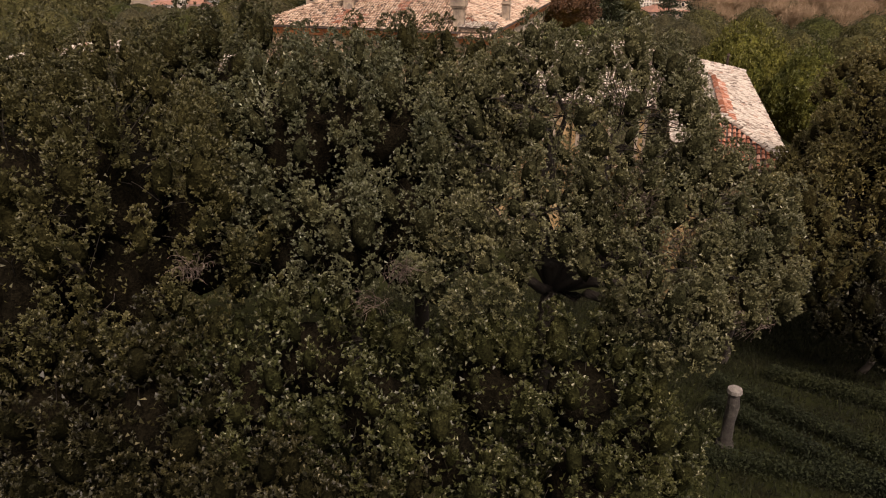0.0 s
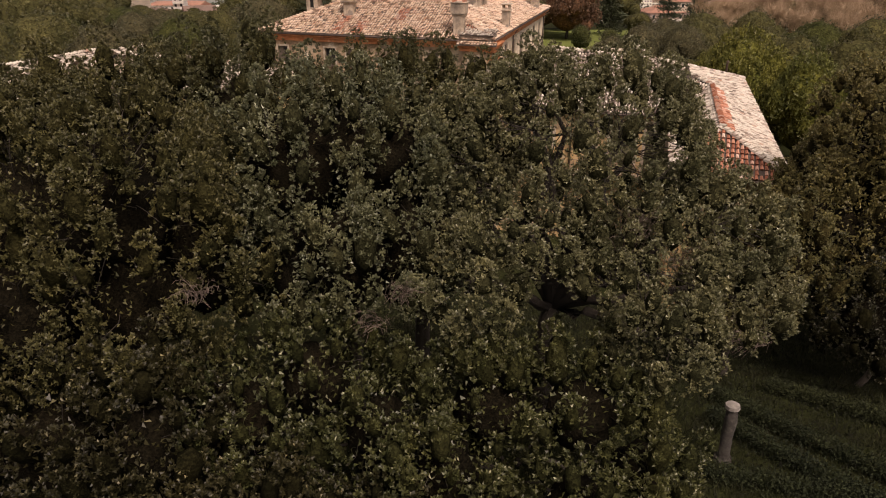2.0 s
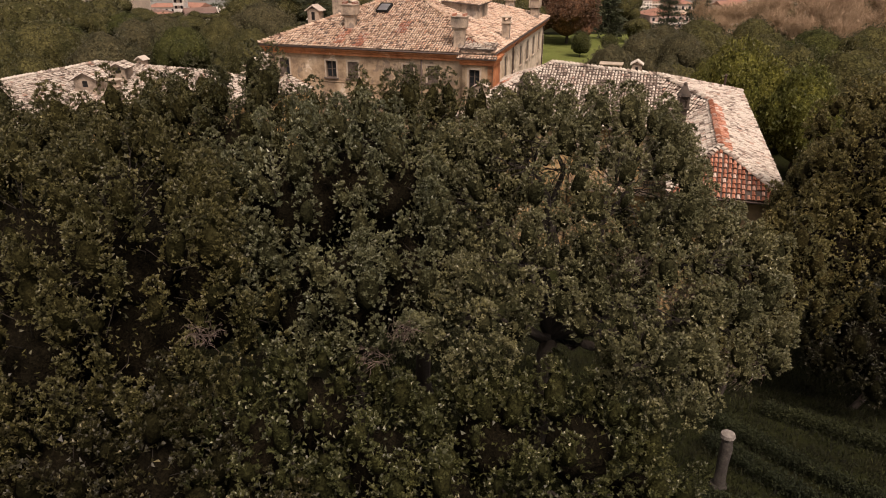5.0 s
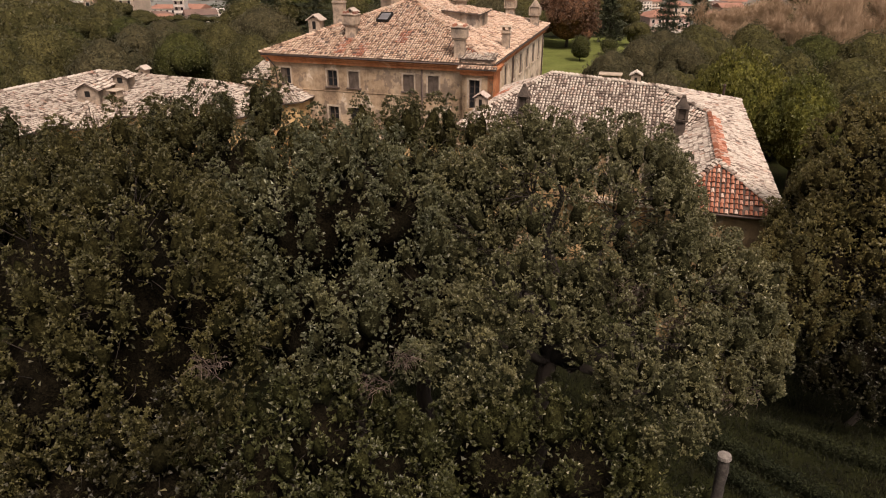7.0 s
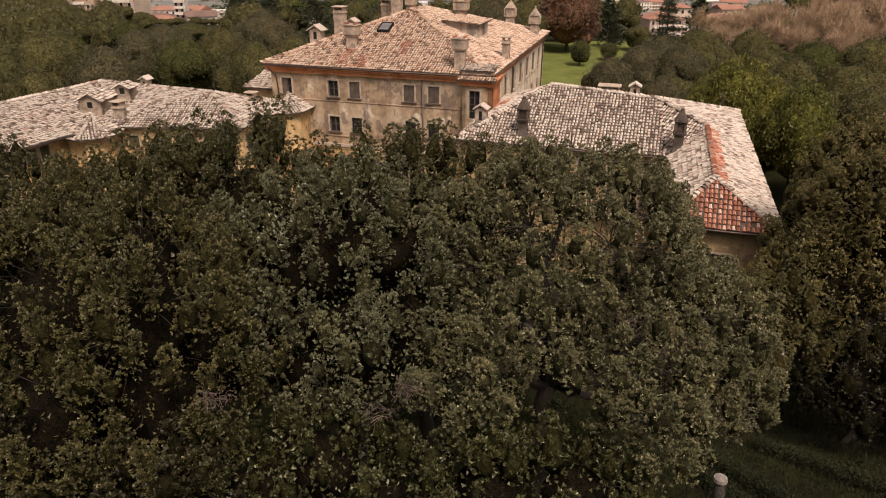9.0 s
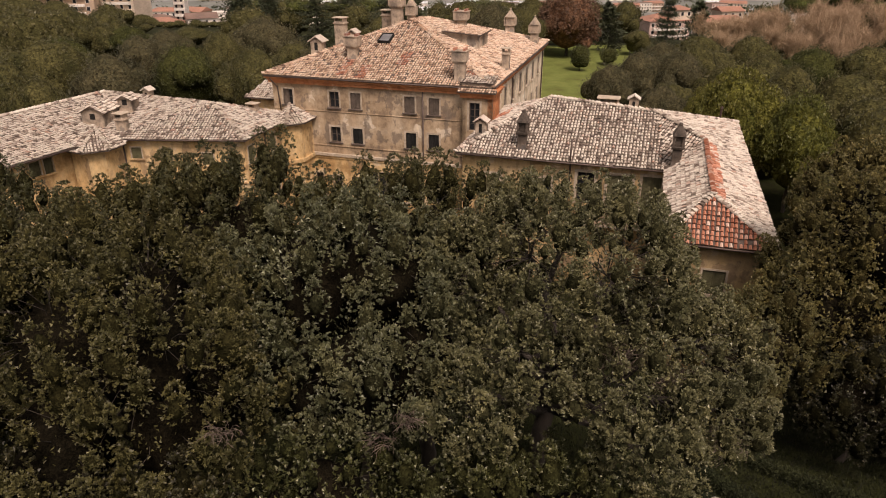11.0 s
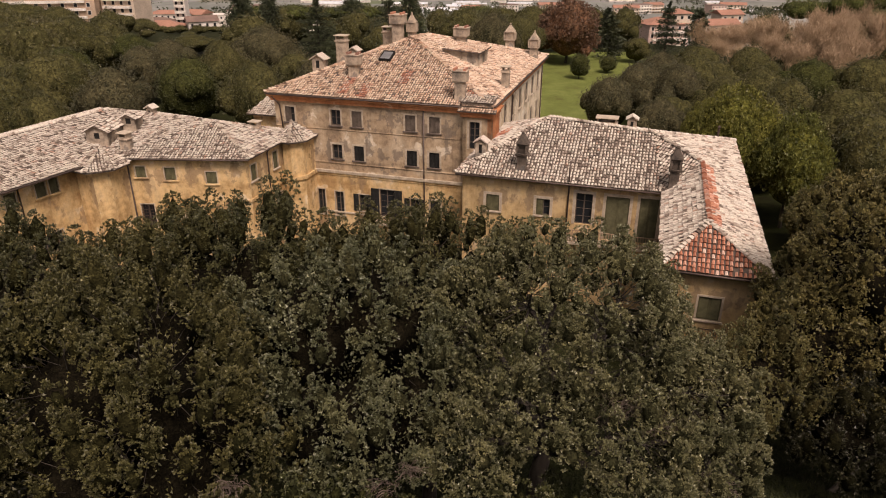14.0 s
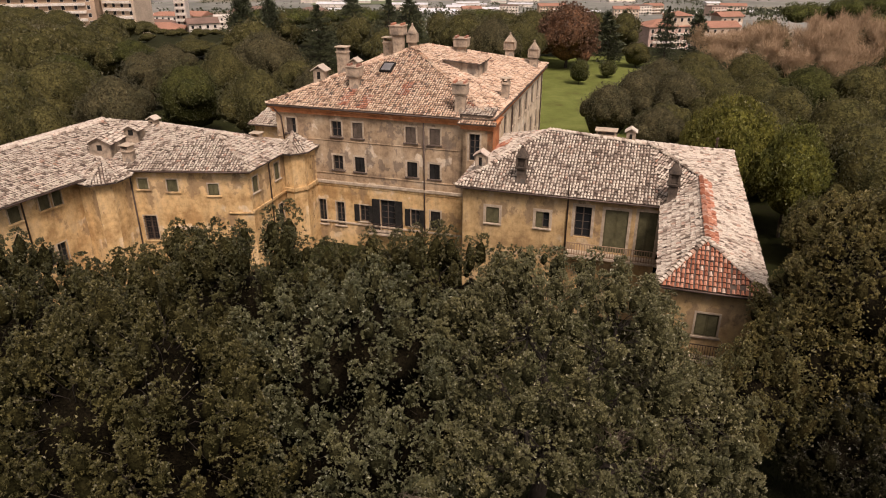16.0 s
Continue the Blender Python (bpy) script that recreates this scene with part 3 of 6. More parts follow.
wa, wb = (7.2, -0.4, 12.4), (14.85, -1.2, 12.0)
h0, h1 = (18.2, -5.1, 11.2), (18.2, -16.1, 11.2)
# a broad range with a hipped end, and a slim range running forward whose ridge dies into the hip
slope(wing, [(1.45, -6.65, EV), (15.9, -6.65, EV), wb, wa], WING_TILES, rnd)
slope(wing, [(15.9, -6.65, EV), h0, wb], WING_TILES, rnd)
slope(wing, [(1.45, 8.25, EV), (1.45, -6.65, EV), wa], WING_TILES, rnd, patches=((5.5, 7.5, 0.5, 2.5, 1),))
slope(wing, [(21.45, 8.25, EV), (1.45, 8.25, EV), wa, wb], WING_TILES, rnd)
slope(wing, [(21.45, -5.1, EV), (21.45, 8.25, EV), wb], WING_TILES, rnd)
slope(wing, [(21.45, -5.1, EV), wb, h0], WING_TILES, rnd)
slope(wing, [(21.45, -18.6, EV), (21.45, -5.1, EV), h0, h1], WING_TILES, rnd, patches=((2.6, 13.4, 2.75, 3.9, 1),))
slope(wing, [(15.9, -6.65, EV), (15.9, -18.6, EV), h1, h0], WING_TILES, rnd)
slope(wing, [(15.9, -18.6, EV), (21.45, -18.6, EV), h1], WING_TILES, rnd, pieces=1)
for a, b in (((1.45, -6.65, EV), wa), (wa, wb), ((21.45, 8.25, EV), wb), (h0, wb), ((15.9, -18.6, EV), h1), ((21.45, -18.6, EV), h1)):
    ridge(wing, a, b, TILES_WING, rnd)
ridge(wing, h1, h0, TILES_RED, rnd)
pipe(wing, [(9.65, -6.3, 0), (9.65, -6.3, 9.2), (9.65, -6.66, 9.4), (9.65, -6.5, 11.0)])
pipe(wing, [(1.5, -6.72, 9.32), (15.9, -6.72, 9.32)], 0.06, LEAD, "gutter")
pipe(wing, [(15.85, -18.68, 9.32), (21.5, -18.68, 9.32)], 0.06, LEAD, "gutter")
# long balcony of the wing
part("balcony_slab", boxes((9.8, 16.3, -7.15, -6.2, 5.05, 5.25), bevel=0.02), STONE, wing)
bm = bmesh.new()
for i in range(36):
    x = 9.85 + i * 0.178
    box(bm, x, x + 0.055, -7.11, -7.06, 5.25, 6.12)
box(bm, 9.82, 16.25, -7.12, -7.05, 6.12, 6.17), box(bm, 9.82, 16.25, -7.12, -7.05, 5.3, 5.34)
part("railing", bm, RAIL, wing)

# iron basket balcony under the window of the hipped end
part("balcony_slab", boxes((17.75, 19.6, -18.9, -18.16, 5.2, 5.34), bevel=0.02), STONE, wing)
bm = bmesh.new()
for i in range(14):
    x = 17.8 + i * 0.134
    box(bm, x, x + 0.025, -18.86, -18.835, 5.34, 6.3)
for z in (5.42, 6.3):
    box(bm, 17.78, 19.58, -18.87, -18.83, z, z + 0.04)
for x in (17.79, 19.53):
    box(bm, x, x + 0.035, -18.83, -18.16, 6.3, 6.34)
part("railing", bm, IRON, wing)

# left-hand wing
lwing = thing("villa_wing", HM, "low ochre service wing with a grey tile roof and stair turret", "house")
LZ = 9.25
LI, LC = (-24.6, -10.1), (-15.25, -7.4)
left_holes = [(0.75, 1.55, 7.6, 8.5), (3.05, 3.9, 7.4, 8.42), (6.3, 7.15, 7.1, 8.08), (0.7, 1.75, 3.2, 5.33)]
wall("wall", LI, LC, -0.5, 9.1, left_holes, PL_LOWER, lwing)
for h, st in zip(left_holes, ("closed", "closed", "closed", "bars")):
    window(lwing, LI, LC, h, st, shade=WOOD_GREY, surround=0.08, sill=PL_LOWER)
R0, R1 = (-15.25, -7.4), (-15.25, 0.6)
right_holes = [(0.3, 1.1, 7.2, 8.5), (3.75, 4.5, 7.15, 8.6), (3.9, 4.65, 2.6, 4.9)]
wall("wall", R0, R1, -0.5, 9.1, right_holes, PL_LOWER, lwing)
for h in right_holes:
    window(lwing, R0, R1, h, "closed", shade=WOOD_GREY if h[2] > 5 else WOOD_DARK, surround=0.1, sill=h[2] > 5)
canopy = part("porch_canopy", boxes((3.2, 5.1, -0.75, 0.0, 4.36, 4.46), (3.35, 3.45, -0.5, 0.0, 4.1, 4.356), (4.85, 4.95, -0.5, 0.0, 4.1, 4.356), bevel=0.01), STONE, lwing, "pale slab canopy over a doorway")
canopy.matrix_local = frame_of(LI, LC)[0]
band(lwing, R0, R1, 5.6, 5.85, 0.14, PL_LOWER)
band(lwing, (-17.0, -7.92), LC, 5.55, 5.7, 0.12, PL_LOWER)
A0, A1 = (-28.85, -32.0), (-26.75, -10.3)
arm_holes = [(13.4, 14.3, 7.55, 8.7), (15.85, 16.7, 7.65, 8.75), (17.0, 17.75, 7.6, 8.75), (15.4, 16.2, 3.2, 4.7), (16.45, 17.25, 3.0, 4.75)]
wall("wall", A0, A1, -0.5, 9.1, arm_holes, PL_LOWER, lwing)
for h in arm_holes:
    window(lwing, A0, A1, h, "closed" if h[2] > 5 else "glass", shade=WOOD_GREY, surround=0.08, sill=PL_LOWER)
# back walls
wall("wall", (-15.25, 0.6), (-32, 3.2), -0.5, 9.1, [], PL_LOWER, lwing, 0.3)
wall("wall", (-38.0, 3.0), (-41.0, -32.0), -0.5, 9.1, [], PL_LOWER, lwing, 0.3)
e1, e2, e3 = (-28.5, -32.0, LZ), (-25.7, -10.75, LZ), (-14.85, -7.85, LZ)
va, vb = (-20.0, -4.07, 10.9), (-31.8, -3.0, 10.9)
slope(lwing, [e2, e3, va, vb], WING_TILES, rnd, patches=())
slope(lwing, [e3, (-14.85, 0.55, LZ), va], WING_TILES, rnd)
slope(lwing, [(-14.85, 0.55, LZ), (-31.8, 3.2, LZ), vb, va], WING_TILES, rnd)
slope(lwing, [e1, e2, vb, (-35.0, -32.0, 10.9)], WING_TILES, rnd, patches=())
slope(lwing, [(-38.4, 3.2, LZ), (-41.4, -32.0, LZ), (-35.0, -32.0, 10.9), vb], WING_TILES, rnd)
for a, b in ((e3, va), (va, vb), (vb, (-35.0, -32.0, 10.9)), (va, (-14.85, 0.55, LZ))):
    ridge(lwing, a, b, TILES_WING, rnd)
pipe(lwing, [(e1[0] + 0.08, e1[1], LZ - 0.06), (e2[0] + 0.05, e2[1] - 1.0, LZ - 0.06)], 0.06, LEAD, "gutter")
pipe(lwing, [(e2[0] + 1.2, e2[1] + 0.25, LZ - 0.06), (e3[0], e3[1] - 0.05, LZ - 0.06)], 0.06, LEAD, "gutter")
pipe(lwing, [(-27.35, -17.6, 0), (-27.35, -17.6, 8.9), (-26.9, -17.6, 9.2)])
pipe(lwing, [(-24.3, -10.15, 0), (-24.3, -10.15, 9.1)])
pipe(lwing, [(-15.15, -4.6, 0), (-15.15, -4.6, 8.9), (-14.9, -4.6, 9.2)])
# stair turret in the angle
turret = [(-26.9, -12.75), (-25.2, -12.95), (-24.35, -12.1), (-24.35, -10.0)]
for p, q in zip(turret, turret[1:]):
    wall("wall", p, q, -0.5, 9.0, [], PL_LOWER, lwing, 0.25)
tt = [(-27.6, -13.3, 8.95), (-25.1, -13.6, 8.95), (-23.7, -12.3, 8.95), (-23.7, -10.5, 8.95)]
apex = (-26.0, -10.9, 10.15)
for p, q in zip(tt, tt[1:]):
    slope(lwing, [p, q, apex], TILES_WING, rnd)
    ridge(lwing, q, apex, TILES_WING, rnd, 0.06)

# small turret between facade and left-hand wing
nook = thing("villa_turret", HM, "narrow ochre stair turret with a small tiled cap", "turret")
tw = [(-15.1, -2.2), (-14.3, -2.3), (-13.55, -1.4), (-13.55, 0.6)]
for i, (p, q) in enumerate(zip(tw, tw[1:])):
    holes = [(0.85, 1.1, 7.3, 7.75), (0.85, 1.1, 4.9, 5.3), (0.85, 1.1, 2.6, 3.0)] if i == 2 else []
    wall("wall", p, q, -0.5, 9.1, holes, PL_LOWER, nook, 0.25)
    band(nook, p, q, 5.75, 6.1, 0.15, PL_LOWER)
tt = [(-15.6, -2.6, 9.2), (-14.2, -2.75, 9.2), (-13.1, -1.6, 9.2), (-13.1, 0.6, 9.2)]
apex = (-15.6, 0.55, 10.15)
for p, q in zip(tt, tt[1:]):
    slope(nook, [p, q, apex], TILES_WING, rnd)
ridge(nook, tt[1], apex, TILES_WING, rnd)

# shed-roofed block behind
back = thing("outbuilding", HM, "yellow rendered outbuilding with a plain sloping roof", "house")
wall("wall", (-21.2, 3.5), (-17.15, 3.5), -0.5, 9.9, [], PL_LOWER, back)
wall("wall", (-21.2, 9.0), (-21.2, 3.5), -0.5, 9.9, [], PL_LOWER, back)
slope(back, [(-21.6, 3.0, 9.9), (-17.2, 3.0, 9.9), (-17.2, 6.4, 11.3), (-20.6, 6.4, 11.3)], TILES_WING, rnd)


# chimneys and roof lights
DARK_STACK = plaster("blackened_render", (0.12, 0.095, 0.075), (0.05, 0.042, 0.035), (0.26, 0.22, 0.18), 0.7)
def chimney(host, u, v, z, w, d, h, cap="slab", label="", CHIMNEY=CHIMNEY):
    """A rendered stack standing in the roof, with a cap: slab on stubs, gabled, pointed, or corbelled box."""
    bm = boxes((-w / 2, w / 2, -d / 2, d / 2, -0.7, h), bevel=0.025)
    c = thing("chimney", HM @ Matrix.Translation((u, v, z)), label or "weathered rendered chimney stack on the tiled roof", "chimney")
    part("shaft", bm, CHIMNEY, c)
    if cap == "slab":
        bm = boxes((-w / 2 - 0.08, w / 2 + 0.08, -d / 2 - 0.08, d / 2 + 0.08, h - 0.22, h - 0.1), (-w / 2, -w / 2 + 0.12, -d / 2, d / 2, h, h + 0.28), (w / 2 - 0.12, w / 2, -d / 2, d / 2, h, h + 0.28), bevel=0.02)
        part("collar", bm, CHIMNEY, c)
        part("cap", boxes((-w / 2 - 0.12, w / 2 + 0.12, -d / 2 - 0.12, d / 2 + 0.12, h + 0.28, h + 0.36), bevel=0.02), STONE, c)
    elif cap == "box":
        part("head", boxes((-w * 0.72, w * 0.72, -d * 0.72, d * 0.72, h, h + 0.75), (-w * 0.8, w * 0.8, -d * 0.8, d * 0.8, h + 0.754, h + 0.84), (-w * 0.62, w * 0.62, -d * 0.62, d * 0.62, h - 0.12, h - 0.004), bevel=0.02), CHIMNEY, c)
        bm = boxes((-w * 0.62, -w * 0.42, -d * 0.6, d * 0.6, h + 0.84, h + 1.02), (w * 0.42, w * 0.62, -d * 0.6, d * 0.6, h + 0.84, h + 1.02))
        part("cap", bm, TILES_RED, c)
    elif cap == "gable":
        bm = bmesh.new()
        for s in (-1, 1):
            bmesh.ops.create_cube(bm, size=1.0, matrix=Matrix.Translation((s * w * 0.32, 0, h + 0.22)) @ Matrix.Rotation(radians(32 * s), 4, "Y") @ Matrix.Diagonal((w * 0.85, d + 0.3, 0.07, 1)))
        part("cap", bm, TILES_WING, c)
        part("gable", boxes((-w * 0.3, w * 0.3, -d / 2 + 0.02, d / 2 - 0.02, h, h + 0.16)), CHIMNEY, c)
        part("flue_opening", boxes((-w * 0.14, w * 0.14, -d / 2 - 0.012, -d / 2 + 0.05, h - 0.75, h - 0.1)), WOOD_DARK, c)
    elif cap == "lantern":
        bm = bmesh.new()
        for z0, z1, a0, a1 in ((-0.5, 0.25, 0.62, 0.5), (0.25, h, 0.46, 0.42), (h + 0.004, h + 0.14, 0.66, 0.72), (h + 0.86, h + 1.0, 0.72, 0.62), (h + 1.004, h + 1.5, 0.56, 0.2)):
            bmesh.ops.create_cone(bm, cap_ends=True, segments=4, radius1=a0 * w * 1.41, radius2=a1 * w * 1.41, depth=z1 - z0, matrix=Matrix.Translation((0, 0, (z0 + z1) / 2)) @ Matrix.Rotation(radians(45), 4, "Z"))
        for sx in (-1, 1):
            for sy in (-1, 1):
                box(bm, sx * w * 0.5 - 0.07, sx * w * 0.5 + 0.07, sy * w * 0.5 - 0.07, sy * w * 0.5 + 0.07, h + 0.144, h + 0.856)
        box(bm, -w * 0.34, w * 0.34, -w * 0.34, w * 0.34, h + 0.144, h + 0.856)
        bmesh.ops.create_uvsphere(bm, u_segments=8, v_segments=6, radius=0.13, matrix=Matrix.Translation((0, 0, h + 1.58)))
        part("head", bm, CHIMNEY, c)
    elif cap == "point":
        bm = boxes((-w * 0.68, w * 0.68, -d * 0.68, d * 0.68, h + 0.02, h + 0.14), (-w * 0.5, w * 0.5, -d * 0.5, d * 0.5, h + 0.14, h + 0.9), bevel=0.02)
        for sx in (-1, 1):
            box(bm, sx * w * 0.62 - 0.07, sx * w * 0.62 + 0.07, -d * 0.55, d * 0.55, h + 0.14, h + 0.85)
        part("head", bm, CHIMNEY, c)
        bm = bmesh.new()
        bmesh.ops.create_cone(bm, cap_ends=True, segments=4, radius1=w * 0.85, radius2=0.07, depth=0.75, matrix=Matrix.Translation((0, 0, h + 1.275)) @ Matrix.Rotation(radians(45), 4, "Z"))
        bmesh.ops.create_uvsphere(bm, u_segments=8, v_segments=6, radius=0.11, matrix=Matrix.Translation((0, 0, h + 1.72)))
        part("finial", bm, CHIMNEY, c)
    return c


chimney(villa, -10.6, 3.42, 13.9, 0.85, 0.75, 1.0, "box")
chimney(villa, -0.35, 0.95, 13.0, 0.8, 0.7, 1.5, "box")
chimney(villa, -14.3, 4.3, 13.9, 1.1, 0.9, 1.15, "gable", "small gabled chimney with an arched flue opening")
chimney(villa, -13.1, 6.6, 14.6, 0.95, 0.8, 1.9, "slab", "tall pale rendered chimney stack")
chimney(villa, -11.9, 6.6, 14.6, 0.8, 0.8, 0.9, "gable")
chimney(villa, -10.7, 12.2, 15.0, 1.0, 0.9, 1.7, "slab", "pale chimney with a thin aerial mast")
chimney(villa, -9.3, 11.0, 15.6, 0.9, 0.9, 1.9, "box")
chimney(villa, -8.6, 13.0, 15.2, 0.7, 0.7, 1.3, "point")
chimney(villa, 2.0, 7.2, 12.9, 0.62, 0.62, 1.5, "slab")
chimney(villa, -4.3, 15.4, 15.1, 0.95, 0.9, 0.9, "box")
chimney(villa, -1.2, 24.0, 14.0, 0.9, 0.8, 0.6, "point")
chimney(villa, 1.6, 23.3, 13.0, 0.85, 0.8, 1.0, "point")
chimney(wing, 6.1, -5.6, 9.9, 0.62, 0.6, 0.95, "lantern", CHIMNEY=DARK_STACK, label="dark lichened chimney with a pointed louvred head")
chimney(wing, 16.5, -6.4, 9.8, 0.6, 0.6, 1.1, "lantern", CHIMNEY=DARK_STACK, label="dark lichened chimney with a pointed louvred head")
chimney(wing, 2.75, -4.1, 10.4, 0.8, 0.7, 0.7, "gable", "small pale chimney with a pyramid cap")
chimney(wing, 11.3, 1.9, 11.1, 1.5, 0.9, 0.75, "slab", "broken pale chimney with loose white blocks")
chimney(wing, 13.2, 1.6, 11.2, 0.7, 0.6, 1.0, "gable")
chimney(lwing, -24.85, -9.2, 9.7, 0.75, 0.7, 0.95, "slab")
chimney(lwing, -27.2, -2.9, 10.6, 0.7, 0.6, 0.7, "gable")
chimney(lwing, -17.6, -2.0, 9.6, 0.8, 0.6, 0.75, "slab")

mast = thing("aerial", HM @ Matrix.Translation((-10.7, 12.2, 17.0)), "thin rusty aerial mast on a chimney", "aerial")
part("mast", tube(bmesh.new(), [(0, 0, -0.1), (0, 0, 1.6)], [0.03, 0.02], 6), IRON, mast)
part("crossbar", boxes((-0.35, 0.35, -0.012, 0.012, 1.0, 1.024), (-0.22, 0.22, -0.012, 0.012, 1.3, 1.324)), IRON, mast)
flue = thing("flue_pipe", HM @ Matrix.Translation((19.9, 6.3, 9.9)), "thin dark metal flue pipe on the tiled roof", "pipe")
part("flue", tube(bmesh.new(), [(0, 0, -0.2), (0, 0, 1.0)], [0.09, 0.09], 8), IRON, flue)
part("cowl", tube(bmesh.new(), [(0, 0, 1.05), (0, 0, 1.2)], [0.16, 0.02], 8), IRON, flue)

SKY_GLASS = grained("dusty_skylight_glass", [(0.3, (0.1, 0.1, 0.1)), (0.7, (0.2, 0.2, 0.2))], 1.5, 10.0, 0.3)
light = thing("skylight", HM @ Matrix.Translation((-8.7, 6.45, 15.08)) @ Matrix.Rotation(math.atan(0.366), 4, "X"), "dark framed skylight set in the tiled roof", "skylight")
part("skylight_frame", boxes((-0.55, -0.46, -0.75, 0.75, -0.1, 0.28), (0.46, 0.55, -0.75, 0.75, -0.1, 0.28), (-0.46, 0.46, -0.75, -0.66, -0.1, 0.28), (-0.46, 0.46, 0.66, 0.75, -0.1, 0.28)), WOOD_DARK, light)
part("pane", boxes((-0.46, 0.46, -0.66, 0.66, 0.2, 0.22)), SKY_GLASS, light)

# dormers
def dormer(m, w, d, h, mat, label):
    t = thing("dormer", HM @ m, label, "dormer")
    bm = bmesh.new()
    box(bm, -w / 2, w / 2, 0, d, -1.2, h)
    vs = [bm.verts.new(p) for p in ((-w / 2, 0, h), (w / 2, 0, h), (0, 0, h + w * 0.27), (-w / 2, d, h), (w / 2, d, h), (0, d, h + w * 0.27))]
    bm.faces.new((vs[0], vs[1], vs[2])), bm.faces.new((vs[5], vs[4], vs[3]))
    bm.faces.new((vs[1], vs[4], vs[5], vs[2])), bm.faces.new((vs[3], vs[0], vs[2], vs[5]))
    part("dormer_wall", bm, CHIMNEY, t)
    part("dormer_window", boxes((-0.2, 0.2, -0.02, 0.05, h * 0.4, h * 0.4 + 0.45)), WOOD_DARK, t)
    slope(t, [(-w / 2 - 0.2, -0.2, h - 0.06), (-w / 2 - 0.2, d, h - 0.06), (0, d, h + w * 0.27 + 0.04), (0, -0.2, h + w * 0.27 + 0.04)], mat, rnd, thick=0.05)
    slope(t, [(w / 2 + 0.2, d, h - 0.06), (w / 2 + 0.2, -0.2, h - 0.06), (0, -0.2, h + w * 0.27 + 0.04), (0, d, h + w * 0.27 + 0.04)], mat, rnd, thick=0.05)
    return t


dormer(Matrix.Translation((-27.5, -9.3, 9.9)) @ Matrix.Rotation(radians(14), 4, "Z"), 1.75, 2.6, 0.95, [TILES_WING], "plastered dormer with a small dark opening and a tiled gable")
dormer(Matrix.Translation((-26.6, -6.6, 10.6)) @ Matrix.Rotation(radians(14), 4, "Z"), 1.1, 1.4, 0.75, [TILES_WING], "small roof dormer with a dark opening")
hatch = thing("roof_dormer", HM @ Matrix.Translation((-2.2, 11.0, 14.4)), "shed dormer with a plastered cheek on the east slope", "dormer")
bm = bmesh.new()
vs = [bm.verts.new(p) for p in ((1.1, -1.6, -0.6), (1.1, 2.2, -0.6), (1.1, 2.2, 1.0), (1.1, -1.6, 1.0), (-2.2, -1.6, -0.6), (-2.2, 2.2, -0.6), (-2.2, 2.2, 1.25), (-2.2, -1.6, 1.25))]
for f in ((0, 1, 2, 3), (5, 4, 7, 6), (4, 0, 3, 7), (1, 5, 6, 2), (3, 2, 6, 7), (4, 5, 1, 0)):
    bm.faces.new([vs[i] for i in f])
part("dormer_wall", bm, CHIMNEY, hatch)
slope(hatch, [(1.4, -1.9, 1.0), (1.4, 2.5, 1.0), (-2.2, 2.5, 1.3), (-2.2, -1.9, 1.3)], MAIN_TILES, rnd)


# ---- trees ----
def leaf_cloud(points, dirs, lengths, widths, rng, facing=None):
    """Leaves, each a slim three-cornered blade; facing: the way that their upper sides lean."""
    n = len(points)
    d = dirs / np.linalg.norm(dirs, axis=1)[:, None]
    r = rng.normal(size=(n, 3))
    if facing is not None:
        r = facing + r * 0.4
    s = np.cross(d, r)
    s /= np.linalg.norm(s, axis=1)[:, None] + 1e-9
    L, W = lengths[:, None], widths[:, None]
    k = rng.uniform(0.25, 0.6, (n, 1))
    return np.stack([points + s * W * 0.5, points + d * L * k - s * W * 0.6, points + d * L], 1).reshape(-1, 3)


def leaf_mesh(name, v, mat, parent, label=""):
    n = len(v) // 3
    me = bpy.data.meshes.new(name)
    me.vertices.add(len(v))
    me.vertices.foreach_set("co", np.ascontiguousarray(v, dtype=np.float32).ravel())
    me.loops.add(3 * n)
    me.loops.foreach_set("vertex_index", np.arange(3 * n, dtype=np.int32))
    me.polygons.add(n)
    me.polygons.foreach_set("loop_start", np.arange(n, dtype=np.int32) * 3)
    me.update(calc_edges=True)
    me.materials.append(mat)
    ob = new(name, me)
    ob.parent = parent
    return tagged(ob, label)


def clumps(name, centres, radii, axes, rng, mat, parent, fine=1, rough=(0.55, 1.25)):
    """The close-grown inside of each tuft or bough: a rough lump of shoots, longer along its axis."""
    bm = bmesh.new()
    bmesh.ops.create_icosphere(bm, subdivisions=fine, radius=1.0)
    base = np.array([v.co[:] for v in bm.verts])
    tri = np.array([[v.index for v in f.verts] for f in bm.faces])
    bm.free()
    n, k = len(centres), len(base)
    x = np.cross(axes, np.array([0.31, 0.9, 0.12]))
    x /= np.linalg.norm(x, axis=1)[:, None]
    y = np.cross(axes, x)
    j = base[None] * rng.uniform(*rough, (n, k, 1))
    v = centres[:, None] + (j[:, :, :1] * x[:, None] + j[:, :, 1:2] * y[:, None]) * radii[:, None, :1] + j[:, :, 2:] * axes[:, None] * radii[:, None, 1:]
    f = (tri[None] + (np.arange(n) * k)[:, None, None]).reshape(-1, 3)
    me = bpy.data.meshes.new(name)
    me.from_pydata(v.reshape(-1, 3).tolist(), [], f.tolist())
    me.materials.append(mat)
    me.polygons.foreach_set("use_smooth", [True] * len(f))
    ob = new(name, me)
    ob.parent = parent
    return tagged(ob, "close brown-green inner shoots, toned darker as shade inside the crown", kind="stuff")


